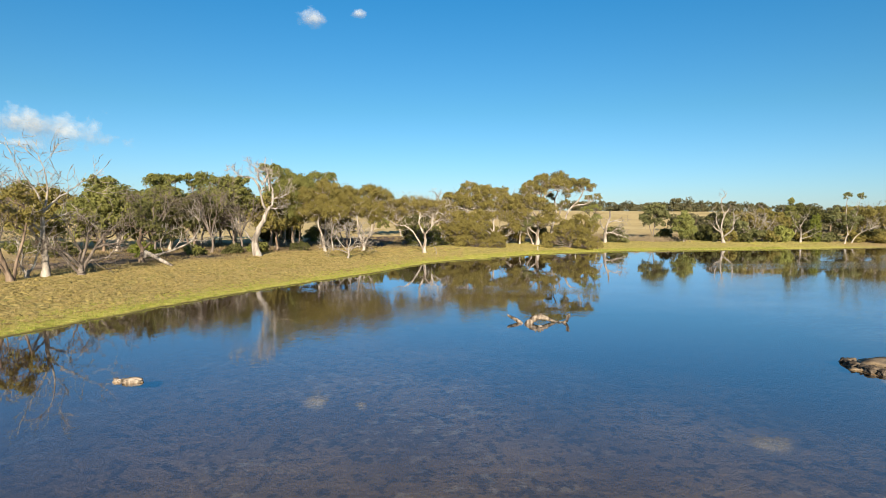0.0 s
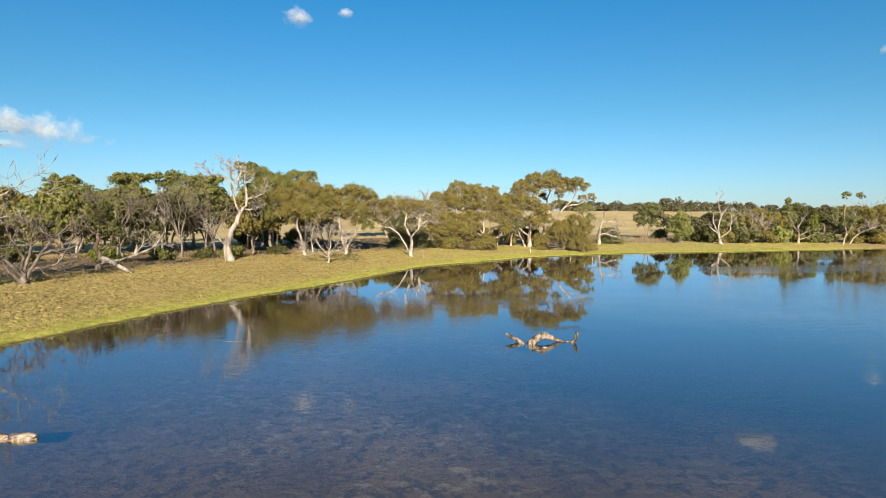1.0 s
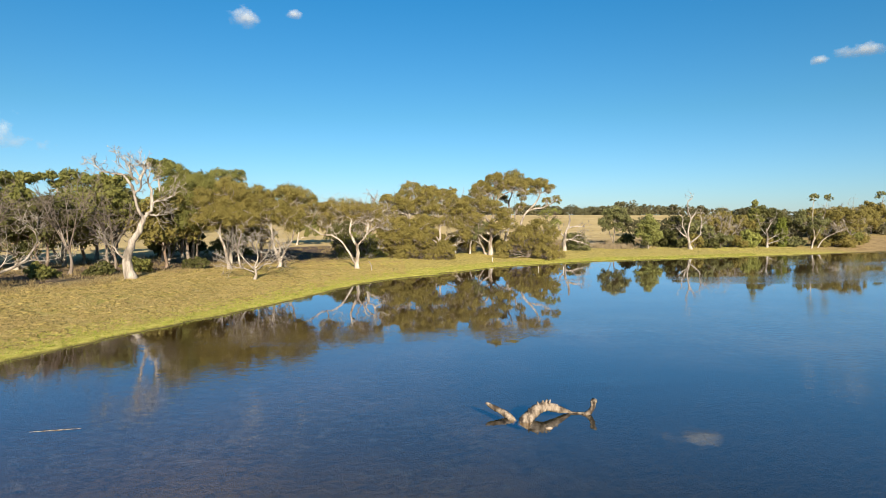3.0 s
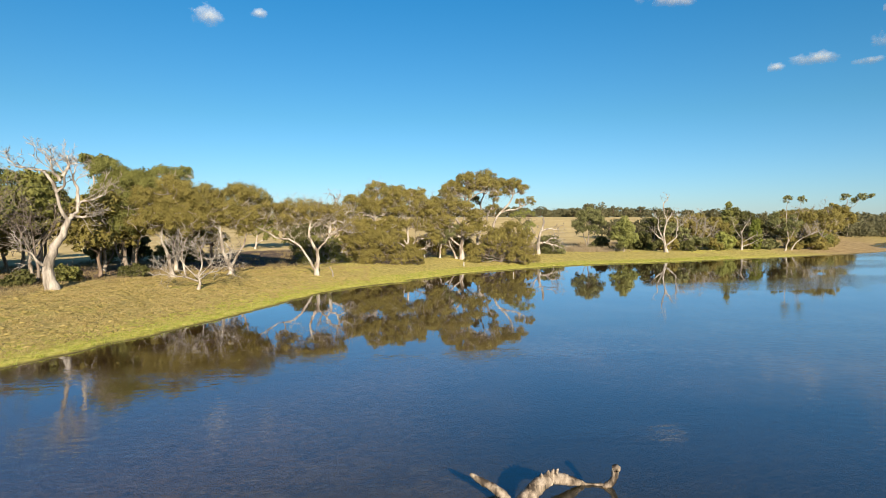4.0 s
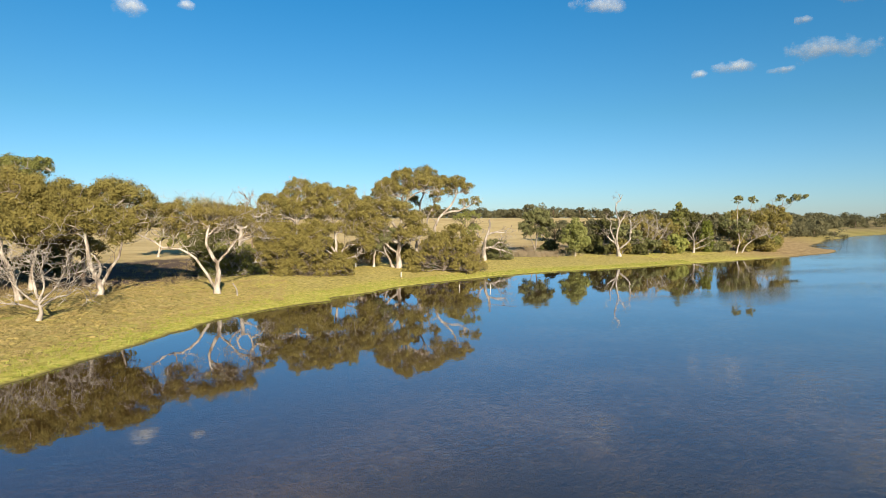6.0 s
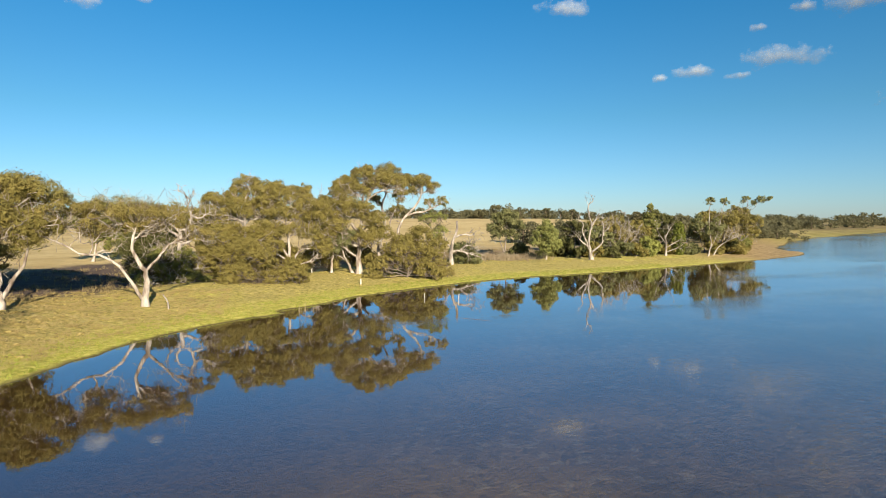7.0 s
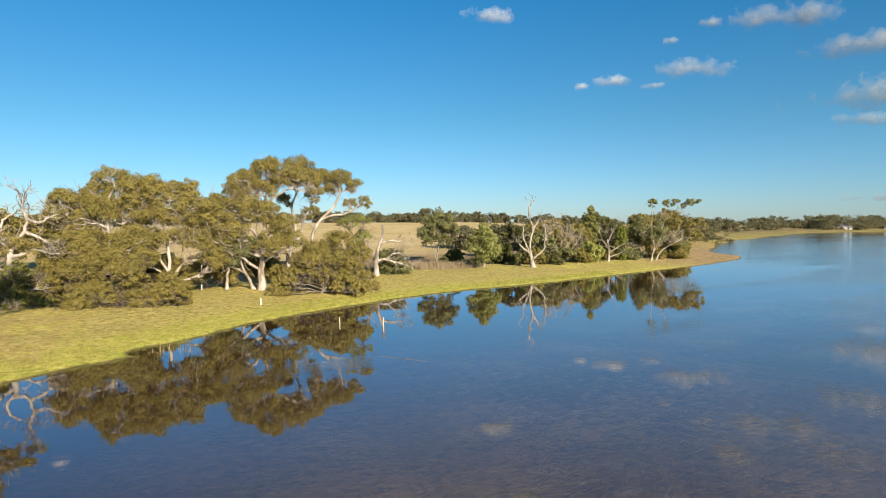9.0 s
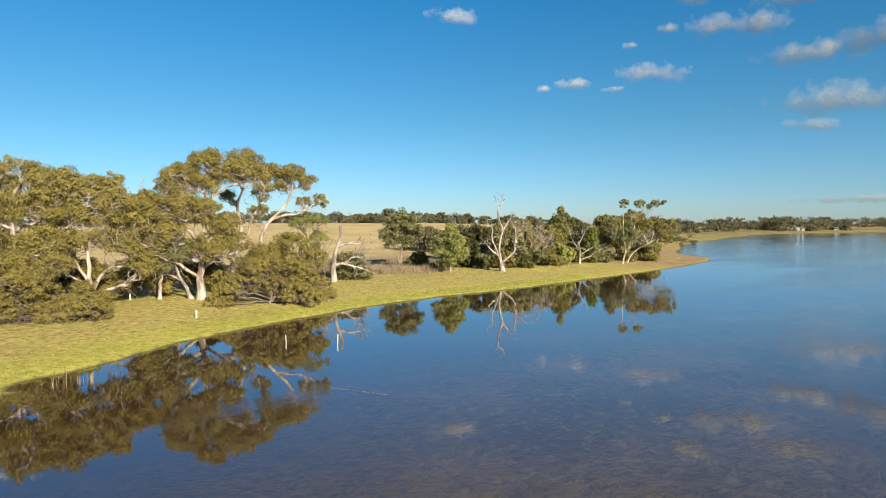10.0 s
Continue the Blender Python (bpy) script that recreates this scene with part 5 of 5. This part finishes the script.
for i, (x, y, h, half) in enumerate([(-48.3, 95, 11.6, 2.3), (-42.5, 95, 12.0, 2.3), (-39.2, 97, 11.4, 2.2), (-29.8, 95, 13.6, 1.9), (-57, 93, 11.2, 2.4), (-45.5, 91, 11.2, 2.6), (-35.2, 93, 11.4, 2.4), (-26.0, 95, 12.0, 2.4), (-20.5, 93, 12.2, 2.2)]):
    rng = np.random.default_rng(400 + i)
    gum_tree(x, y, [(0, 0, 0), (0.3, 0, h * 0.4), (-0.2, 0, h * 0.75), (0, 0, h * 0.88)], [(-half * 0.45, 0, h - 0.7, half * 0.6, 0.7), (half * 0.5, 0, h - 0.6, half * 0.6, 0.7), (0.2, 0.3, h - 1.8, half * 0.5, 0.7)], 0.24,
             "flat-topped gum rising above the belt", 420 + i, LEAF_GREEN, BARK_PALE, 0.30, 1.1, group="trees behind the bank")
for i, (x, y, h, w) in enumerate([(-39.0, 75, 8.6, 2.8), (-33.0, 79, 8.4, 2.6), (-30.2, 82.5, 7.0, 2.2), (-41.5, 52, 8.4, 2.2)]):
    rng = np.random.default_rng(440 + i)
    limbs = []
    for k in range(6):
        a = rng.uniform(-1, 1)
        limbs.append([(0, 0, h * 0.3), (a * w * 0.4, rng.uniform(-0.8, 0.8), h * 0.55), (a * w * 0.8, rng.uniform(-1.2, 1.2), h * rng.uniform(0.7, 0.8)), (a * w, rng.uniform(-1.5, 1.5), h * rng.uniform(0.85, 1.0))])
    dead_tree(x, y, [(0, 0), (0.2, h * 0.15), (0, h * 0.34)], limbs, 0.20, "bare grey-twigged tree before the belt", 450 + i, TWIG_GREY, 2, 1.3, 3, each=5, limb_r=0.43)
for i, (x, y, h, half, mat) in enumerate([(-37.5, 71, 1.6, 1.6, LEAF_BRIGHT), (-33.5, 75.5, 1.8, 1.8, LEAF_GREEN), (-30.0, 78.5, 1.6, 1.5, LEAF_DARK), (-27.5, 83, 2.0, 1.8, LEAF_GREEN), (-22.5, 86, 1.8, 1.6, LEAF_DARK), (-47, 69, 2.4, 2.2, LEAF_DARK), (-53, 71, 2.4, 2.4, LEAF_GREEN), (-41.5, 77, 2.0, 2.0, LEAF_BRIGHT)]):
    auto_bush(x, y, h, half, 470 + i, "low green undergrowth bush", mat, "undergrowth", 0.28, 0.6)


for i in range(9, 12):
    rng = np.random.default_rng(490 + i)
    auto_bush(-82 + 5.2 * i + rng.uniform(-1.5, 1.5), 99 + 0.35 * i + rng.uniform(-3, 6), rng.uniform(3.6, 5.4), rng.uniform(2.6, 3.6), 500 + i, "olive scrub filling the back of the belt", (LEAF_OLIVE, LEAF_DARK, LEAF_GREEN)[i % 3], "scrub behind the belt", 0.36, 0.85)


# ---- far woods, one mass of crowns
def far_wood(name, spots, leaf, label, seed):
    rng = np.random.default_rng(seed)
    c, s = [], []
    tb = Tubes()
    for x, y, h, half in spots:
        z = ground_z(x, y)
        for k in range(14):
            a, b = rng.uniform(-1, 1), rng.uniform(-1, 1)
            c.append((x + a * half, y + b * half, z + h * (rng.uniform(0.08, 0.86) - 0.2 * a * a)))
            s.append(half * rng.uniform(0.35, 0.6))
        tb.add([(x, y, z - 0.2), (x + 0.2, y, z + h * 0.35), (x, y, z + h * 0.65)], [0.25, 0.2, 0.1], 5)
    v, q = leaf_cloud(c, s, 42, leaf, rng, 0.62, 0.2)
    ob = new(name)
    tagged(ob, label, "trees", kind="stuff")
    part("crown", raw_mesh("crown", v, q, LEAF_FAR, False), ob)
    part("trunk", tb.mesh("trunk", BARK_BROWN), ob)


rng = np.random.default_rng(77)
ridge = []
for i in range(150):
    x = -260 + 520 * i / 150 + rng.uniform(-3, 3)
    ridge.append((x, 345 - 0.10 * x + rng.uniform(-12, 30), rng.uniform(4.6, 7.0), rng.uniform(3.2, 4.8)))
ridge += [(127, 318, 8.2, 5.0), (123, 320, 7.4, 4.4), (132, 320, 7.0, 4.4)]
far_wood("ridge_wood", ridge, 0.9, "dark belt of gums along the paddock's crest", 78)
mid = []
for i in range(60):
    x = 66 + 2.2 * i
    mid.append((x + rng.uniform(-2, 2), 158 + 0.35 * (x - 66) + rng.uniform(-5, 12), rng.uniform(5.0, 7.2) * (1 - 0.35 * (i > 28)), rng.uniform(2.8, 4.0)))
far_wood("scrub_wood", mid, 0.6, "olive scrub behind the straight shore", 79)
far = []
for i in range(130):
    s = i / 130
    p = spline([(172, 200), (235, 246), (300, 292), (420, 330), (560, 335), (760, 290), (900, 215)], 131)[i]
    far.append((p[0] + rng.uniform(-4, 4), p[1] + rng.uniform(-6, 34) * (0.4 + s), rng.uniform(3.6, 6.0) * (1 + 1.4 * s), rng.uniform(2.8, 4.4) * (1 + 0.9 * s)))
far += [(449, 318, 13, 6), (456, 322, 14, 6.5), (440, 316, 10, 5), (474, 310, 5, 3), (520, 309, 5, 3), (470, 318, 8, 5), (478, 316, 8, 5), (486, 314, 9, 5), (496, 316, 9, 5), (518, 318, 9, 5), (526, 312, 8, 5), (460, 330, 10, 6), (505, 325, 10, 6)]
far_wood("far_shore_wood", far, 1.0, "trees along the distant shore", 80)
left = []
for i in range(46):
    left.append((-70 - 4 * i + rng.uniform(-3, 3), 96 + rng.uniform(-10, 45), rng.uniform(8, 11), rng.uniform(4, 5.5)))
far_wood("left_wood", left, 0.5, "gums continuing the belt", 81)


# ---- driftwood and rocks in the water
def lump(name, x, y, z, size, label, category, mat, seed, knob=0.25):
    bm = bmesh.new()
    bmesh.ops.create_icosphere(bm, subdivisions=4, radius=1.0)
    for v in bm.verts:
        n = noise.noise(v.co * 1.6 + Vector((seed, 0, 0))) * knob + noise.noise(v.co * 4.5 + Vector((0, seed, 0))) * knob * 0.45 + noise.noise(v.co * 11 + Vector((0, 0, seed))) * knob * 0.3
        v.co *= 1 + n
        v.co = Vector((v.co.x * size[0], v.co.y * size[1], v.co.z * size[2]))
    me = bpy.data.meshes.new(name)
    bm.to_mesh(me)
    bm.free()
    for p in me.polygons:
        p.use_smooth = True
    me.materials.append(mat)
    ob = new(name, me)
    ob.location = (x, y, z)
    return tagged(ob, label, category)


lump("rock", -12.42, 22.28, 0.02, (0.50, 0.22, 0.15), "pale flat weathered rock just above the water", "rock", ROCK_PALE, 3, 0.34)
lump("rock", -13.0, 22.3, 0.0, (0.19, 0.15, 0.13), "small knobbly rock beside the pale rock", "rock", ROCK_PALE, 9, 0.6)
lump("mud_bank", 20.8, 25.4, 0.0, (2.35, 1.55, 0.26), "low brown mud islet with knobbly edge", "islet", MUD_BROWN, 5, 0.3)
for x, y, r in ((18.6, 26.35, 0.24), (18.5, 25.95, 0.22), (18.5, 25.55, 0.28), (18.52, 25.1, 0.24), (18.6, 24.7, 0.30), (18.85, 24.35, 0.24), (19.3, 24.12, 0.30), (19.8, 23.98, 0.24), (20.4, 23.9, 0.30), (19.0, 26.55, 0.2), (21.0, 23.9, 0.26)):
    lump("stone", x, y, 0.04, (r, r * 0.85, r * 0.7), "dark muddy stone at the islet's edge", "rock", MUD_DARK, x + y, 0.5)


def driftwood():
    rng = np.random.default_rng(31)
    foot = np.array([5.75, 35.35, 0.0])
    ob = new("driftwood")
    ob.location = foot
    tagged(ob, "bleached arched driftwood branch rising from the water", "log")

    def limb(name, ways, radii, sides, rough, n):
        p = spline([np.array(w) - foot for w in ways], n)
        p[1:-1] += rng.normal(0, 0.008, (n - 2, 3))
        r = np.interp(np.linspace(0, 1, n), np.linspace(0, 1, len(radii)), radii)
        r = r * (1 + 0.03 * np.sin(np.linspace(0, 9, n)) + rng.normal(0, 0.03, n))
        tb = Tubes()
        tb.add(np.vstack([p[:1], p, p[-1:]]), np.concatenate([[0.005], r, [0.005]]), sides, rng, rough)
        part(name, tb.mesh(name, DRIFTWOOD), ob)
        return p

    crest = limb("arch", [(4.98, 34.94, -0.2), (5.18, 35.06, 0.08), (5.48, 35.21, 0.27), (5.85, 35.38, 0.36), (6.2, 35.48, 0.27), (6.55, 35.57, 0.14), (6.9, 35.66, 0.02)], [0.21, 0.20, 0.18, 0.17, 0.15, 0.10, 0.04], 16, 0.10, 40)
    limb("twig", [(6.8, 35.64, 0.03), (7.1, 35.57, 0.035), (7.38, 35.48, 0.03)], [0.035, 0.028, 0.04], 7, 0.1, 9)
    limb("stub", [(7.3, 35.5, -0.02), (7.46, 35.45, 0.07), (7.57, 35.42, 0.22), (7.60, 35.41, 0.38), (7.62, 35.40, 0.50)], [0.05, 0.09, 0.085, 0.085, 0.11], 12, 0.12, 16)
    limb("branch", [(4.76, 35.16, -0.1), (4.55, 35.34, 0.08), (4.25, 35.58, 0.22), (4.0, 35.76, 0.33), (3.86, 35.85, 0.40)], [0.10, 0.12, 0.10, 0.075, 0.035], 12, 0.12, 22)
    for k, lift, away, thick in ((8, 0.30, (-0.04, -0.05), 0.045), (15, 0.27, (-0.03, -0.02), 0.04), (18, 0.25, (0.02, 0.0), 0.05), (20, 0.26, (0.06, -0.02), 0.05), (22, 0.24, (0.10, 0.02), 0.04), (28, 0.17, (0.04, -0.06), 0.03)):
        tb = Tubes()
        q = crest[k]
        tb.add([q + np.array([0, 0, 0.05]), q + np.array([away[0] * 0.6, away[1] * 0.6, lift * 0.75]), q + np.array([*away, lift])], [thick * 1.6, thick, 0.012], 7, rng, 0.2)
        part("knot", tb.mesh("knot", DRIFTWOOD), ob)
    lump("stone", 5.72, 34.3, 0.0, (0.13, 0.08, 0.05), "small wet stone breaking the surface", "rock", ROCK_PALE, 14)


driftwood()


STICKS = ((((19.25, 79.16), (20.3, 77.85), (21.1, 76.88)), "thin bare stick floating in the shallows", 61),
          (((-11.2, 35.5), (-10.4, 35.58), (-9.7, 35.7)), "thin bare stick afloat near the bank", 62))
for (p, q, r), text, seed in STICKS:
    fallen_log([(*p, -0.004), (*q, 0.008), (*r, -0.006)], 0.013, text, seed, DRIFTWOOD, "floating_stick")


# ---- marker posts
def post(x, y, h, r, label, mat, tilt=0.0, water=False):
    ob = new("post")
    ob.location = (x, y, -0.5 if water else ground_z(x, y) - 0.1)
    tagged(ob, label, "post", "marker posts")
    bm = bmesh.new()
    bmesh.ops.create_cube(bm, size=1.0)
    full = h + (0.5 if water else 0.1)
    for v in bm.verts:
        v.co = Vector((v.co.x * 2 * r + tilt * (v.co.z + 0.5) * full, v.co.y * 2 * r, (v.co.z + 0.5) * full))
    bmesh.ops.bevel(bm, geom=bm.edges[:], offset=r * 0.25, segments=1, affect="EDGES")
    me = bpy.data.meshes.new("post")
    bm.to_mesh(me)
    bm.free()
    me.materials.append(mat)
    part("shaft", me, ob)


post(15.6, 101.6, 0.62, 0.07, "short white marker post on the grass", POST_WHITE)
post(11.1, 111.6, 0.62, 0.07, "short white marker post under the gums", POST_WHITE)
post(10.0, 113.5, 0.6, 0.06, "short white marker post under the gums", POST_WHITE)
post(22.6, 88.6, 0.55, 0.032, "pale post standing in the shallow water", POST_WHITE, 0.04, True)
post(19.9, 90.6, 0.45, 0.03, "pale post standing in the shallow water", POST_WHITE, -0.05, True)


# ---- house on the far shore
def box(bm, x0, y0, z0, x1, y1, z1):
    m = Matrix.Translation(((x0 + x1) / 2, (y0 + y1) / 2, (z0 + z1) / 2)) @ Matrix.Diagonal((x1 - x0, y1 - y0, z1 - z0, 1))
    bmesh.ops.create_cube(bm, size=1.0, matrix=m)


def bm_part(name, bm, mat, parent, label=""):
    me = bpy.data.meshes.new(name)
    bm.to_mesh(me)
    bm.free()
    me.materials.append(mat)
    return part(name, me, parent, label)


def house(x, y, width, deep, wall_h, roof_h, turn, label):
    ob = new("house")
    ob.location = (x, y, ground_z(x, y) - 0.2)
    ob.rotation_euler = (0, 0, turn)
    tagged(ob, label, "house")
    bm = bmesh.new()
    box(bm, -width / 2, -deep / 2, 0, width / 2, deep / 2, wall_h)
    bm_part("wall", bm, WHITE_WALL, ob)
    bm = bmesh.new()
    a, b, e = width / 2 + 0.5, deep / 2 + 0.5, wall_h
    vs = [bm.verts.new(c) for c in ((-a, -b, e), (a, -b, e), (a, b, e), (-a, b, e), (-a * 0.55, 0, e + roof_h), (a * 0.55, 0, e + roof_h))]
    for f in ((0, 1, 5, 4), (1, 2, 5), (2, 3, 4, 5), (3, 0, 4), (3, 2, 1, 0)):
        bm.faces.new([vs[i] for i in f])
    bm_part("roof", bm, ROOF_GREY, ob)
    n = max(2, int(width / 3.2))
    for i in range(n):
        cx = -width / 2 + width * (i + 0.5) / n
        bm = bmesh.new()
        if i == n // 2:
            box(bm, cx - 0.5, -deep / 2 - 0.06, 0.1, cx + 0.5, -deep / 2 - 0.005, 2.2)
            bm_part("door", bm, ROOF_GREY, ob)
        else:
            box(bm, cx - 0.7, -deep / 2 - 0.06, 1.0, cx + 0.7, -deep / 2 - 0.005, 2.2)
            bm_part("window", bm, WINDOW_DARK, ob)


house(468, 317, 9, 7, 2.6, 1.8, radians(-59), "white single-storey house with grey hipped roof among trees")
house(515, 313, 3.4, 3.2, 2.0, 0.9, radians(-60), "small white outbuilding on the distant shore")


# ---- grass, reeds and dry growth
def blades(name, x, y, h, per, width, spread, mat, label, seed, lean=0.35):
    rng = np.random.default_rng(seed)
    z = height(x, y)
    n = len(x) * per
    bx = np.repeat(x, per) + rng.normal(0, spread, n)
    by = np.repeat(y, per) + rng.normal(0, spread, n)
    bz = np.repeat(z, per) - 0.03
    bh = np.repeat(h, per) * rng.uniform(0.5, 1.25, n)
    a = rng.uniform(0, 6.283, n)
    w = width * rng.uniform(0.6, 1.4, n)
    sx, sy = np.cos(a) * w, np.sin(a) * w
    tx, ty = rng.normal(0, lean, n) * bh, rng.normal(0, lean, n) * bh
    v = np.stack([np.stack([bx - sx, by - sy, bz], -1), np.stack([bx + sx, by + sy, bz], -1), np.stack([bx + tx, by + ty, bz + bh], -1)], 1).reshape(-1, 3)
    me = raw_mesh(name, v, np.arange(n * 3).reshape(-1, 3), mat, False)
    tagged(new(name, me), label, "grass", kind="stuff")


def scatter(n, x0, x1, y0, y1, d0, d1, seed):
    rng = np.random.default_rng(seed)
    x, y = rng.uniform(x0, x1, n), rng.uniform(y0, y1, n)
    d = inland_distance(x, y)
    keep = (d > d0) & (d < d1)
    return x[keep], y[keep], d[keep], rng


x, y, d, rng = scatter(300000, -52, 74, 18, 132, 1.0, 24, 501)
patchy = bumps(x, y, 2.6, 21) + 0.7 * bumps(x, y, 7, 22)
keep = patchy > rng.uniform(-1.2, 0.9, len(x))
x, y, d = x[keep], y[keep], d[keep]
keep = rng.random(len(x)) < np.clip(1.25 - np.hypot(x - 5, y - 30) / 150, 0.35, 1)
x, y = x[keep][:46000], y[keep][:46000]
west = x + rng.normal(0, 5, len(x)) < -9
blades("bank_grass", x[west], y[west], rng.uniform(0.06, 0.15, west.sum()), 6, 0.018, 0.09, LEAF_GRASS, "straw-coloured tussock grass on the bank", 502, 0.9)
blades("meadow_grass", x[~west], y[~west], rng.uniform(0.04, 0.09, (~west).sum()), 5, 0.018, 0.09, LEAF_MEADOW, "short yellow-green grass under the gums", 513, 0.9)
x, y, d, rng = scatter(60000, -50, 2, 18, 98, 1.6, 22, 511)
keep = bumps(x, y, 6, 31) > rng.uniform(-1.4, 0.7, len(x))
x, y = x[keep][:4000], y[keep][:4000]
blades("tussocks", x, y, rng.uniform(0.12, 0.24, len(x)), 26, 0.018, 0.15, LEAF_GRASS, "ankle-high straw tussocks on the bank", 512, 1.0)


def mounds(name, x, y, r, h, mat, label, seed):
    """Small rough grass mounds in one mesh."""
    rng = np.random.default_rng(seed)
    m, k = len(x), 6
    z = height(x, y)
    a = np.arange(k) * 2 * math.pi / k + rng.uniform(0, 6, (m, 1))
    rings = []
    for rr, hh in ((1.0, -0.06), (0.72, 0.62)):
        q = rr * r[:, None] * rng.uniform(0.75, 1.25, (m, k))
        rings.append(np.stack([x[:, None] + np.cos(a) * q, y[:, None] + np.sin(a) * q, z[:, None] + hh * h[:, None] * rng.uniform(0.7, 1.3, (m, k))], -1))
    top = np.stack([x, y, z + h], -1)[:, None]
    v = np.concatenate(rings + [top], 1)
    j = np.arange(k)
    n = (j + 1) % k
    tri = np.concatenate([np.stack([j, n, k + n], -1), np.stack([j, k + n, k + j], -1), np.stack([k + j, k + n, np.full(k, 2 * k)], -1)])
    f = (tri[None] + (np.arange(m) * (2 * k + 1))[:, None, None]).reshape(-1, 3)
    me = raw_mesh(name, v.reshape(-1, 3), f, mat, True)
    tagged(new(name, me), label, "grass", kind="stuff")


x, y, d, rng = scatter(70000, -50, 14, 18, 100, 2.2, 20, 521)
keep = (bumps(x, y, 5, 41) > rng.uniform(-1.5, 0.6, len(x))) & (rng.random(len(x)) < np.clip(-(x + 5) / 8, 0, 1))
x, y = x[keep][:6500], y[keep][:6500]
big = rng.uniform(0.10, 0.27, len(x))
mounds("grass_mounds", x, y, big, big * rng.uniform(0.22, 0.5, len(x)), LEAF_TUSSOCK, "lumpy grazed straw-coloured tussocks", 522)
x, y, d, rng = scatter(160000, -52, 66, 18, 122, 0.15, 4.0, 503)
x, y = x[:16000], y[:16000]
blades("shore_grass", x, y, rng.uniform(0.08, 0.18, len(x)), 6, 0.018, 0.08, LEAF_FRESH, "fresh green grass along the water's edge", 504, 0.5)
x, y, d, rng = scatter(90000, -75, 60, 40, 150, 19, 42, 505)
keep = bumps(x, y, 9, 61) > rng.uniform(-0.6, 1.2, len(x))
x, y = x[keep][:4200], y[keep][:4200]
blades("rank_grass", x, y, rng.uniform(0.18, 0.5, len(x)), 8, 0.035, 0.16, LEAF_RANK, "tall dry grass under the trees", 506)
rng = np.random.default_rng(507)
x, y = rng.normal(43.2, 3.4, 900), rng.normal(127.2, 1.7, 900)
blades("dry_reeds", x, y, (0.65 + 0.35 * bumps(x, y, 3.0, 51)) * rng.uniform(0.6, 1.4, 900), 9, 0.04, 0.22, LEAF_DRY, "pale tall dry reeds behind the shore", 508, 0.3)
x, y = rng.uniform(7.3, 9.6, 16), rng.normal(86.2, 0.2, 16)
blades("water_reeds", x, y, rng.uniform(0.5, 0.8, 16), 2, 0.016, 0.05, LEAF_DRY, "thin pale reeds at the water's edge", 509, 0.08)


# ---- clouds
def cloud(az, el, wide, tall, label="small white fair-weather cloud"):
    far = 2300.0
    a, e = radians(az), radians(el)
    at = Vector((far * math.sin(a) * math.cos(e), far * math.cos(a) * math.cos(e) + 20, far * math.sin(e)))
    w, h = far * math.tan(radians(wide)) * 0.5, far * math.tan(radians(tall)) * 0.5
    bm = bmesh.new()
    bmesh.ops.create_grid(bm, x_segments=12, y_segments=6, size=1.0)
    for v in bm.verts:
        v.co = Vector((v.co.x * w, v.co.y * h, -0.22 * h * math.cos(v.co.x * 1.5) * math.cos(v.co.y * 1.5)))
    me = bpy.data.meshes.new("cloud")
    bm.to_mesh(me)
    bm.free()
    for p in me.polygons:
        p.use_smooth = True
    me.materials.append(CLOUD)
    ob = new("cloud", me)
    ob.matrix_world = look(at, at * 2) @ pose(0, 0, 0, 0, 180, 0)
    tagged(ob, label, "cloud", "clouds")


for az, el, wide, tall in ((-13.7, 18.3, 4.4, 2.4), (-9.2, 18.8, 2.0, 1.0), (-35.6, 7.1, 15, 4.6), (-37.5, 7.6, 9, 3.0), (-38, 5.6, 6, 1.0), (41.0, 13.3, 6.0, 1.3), (38.0, 12.9, 1.4, 0.8), (47.4, 14.0, 8.6, 2.6), (44.6, 12.6, 2.8, 0.9),
                           (28.6, 19.6, 7.4, 2.0), (45.9, 16.2, 1.5, 0.8), (49.0, 17.4, 3.2, 1.3), (53.4, 17.3, 8.6, 2.8), (56.5, 17.0, 4.6, 2.8), (60.0, 14.2, 10.5, 2.8), (65.0, 14.8, 9, 3.0), (61.5, 10.4, 15, 3.4), (59.8, 8.4, 6.0, 1.6),
                           (51.0, 20.0, 6, 2.4), (60.4, 18.6, 10, 2.6), (64, 2.2, 16, 1.0), (33, 25.5, 4, 1.8), (50, 24.5, 6, 2.6), (70, 8, 12, 3), (74, 15, 12, 4), (-60, 12, 14, 5), (-46, 9, 8, 3), (80, 5, 18, 3)):
    cloud(az, el, wide, tall)
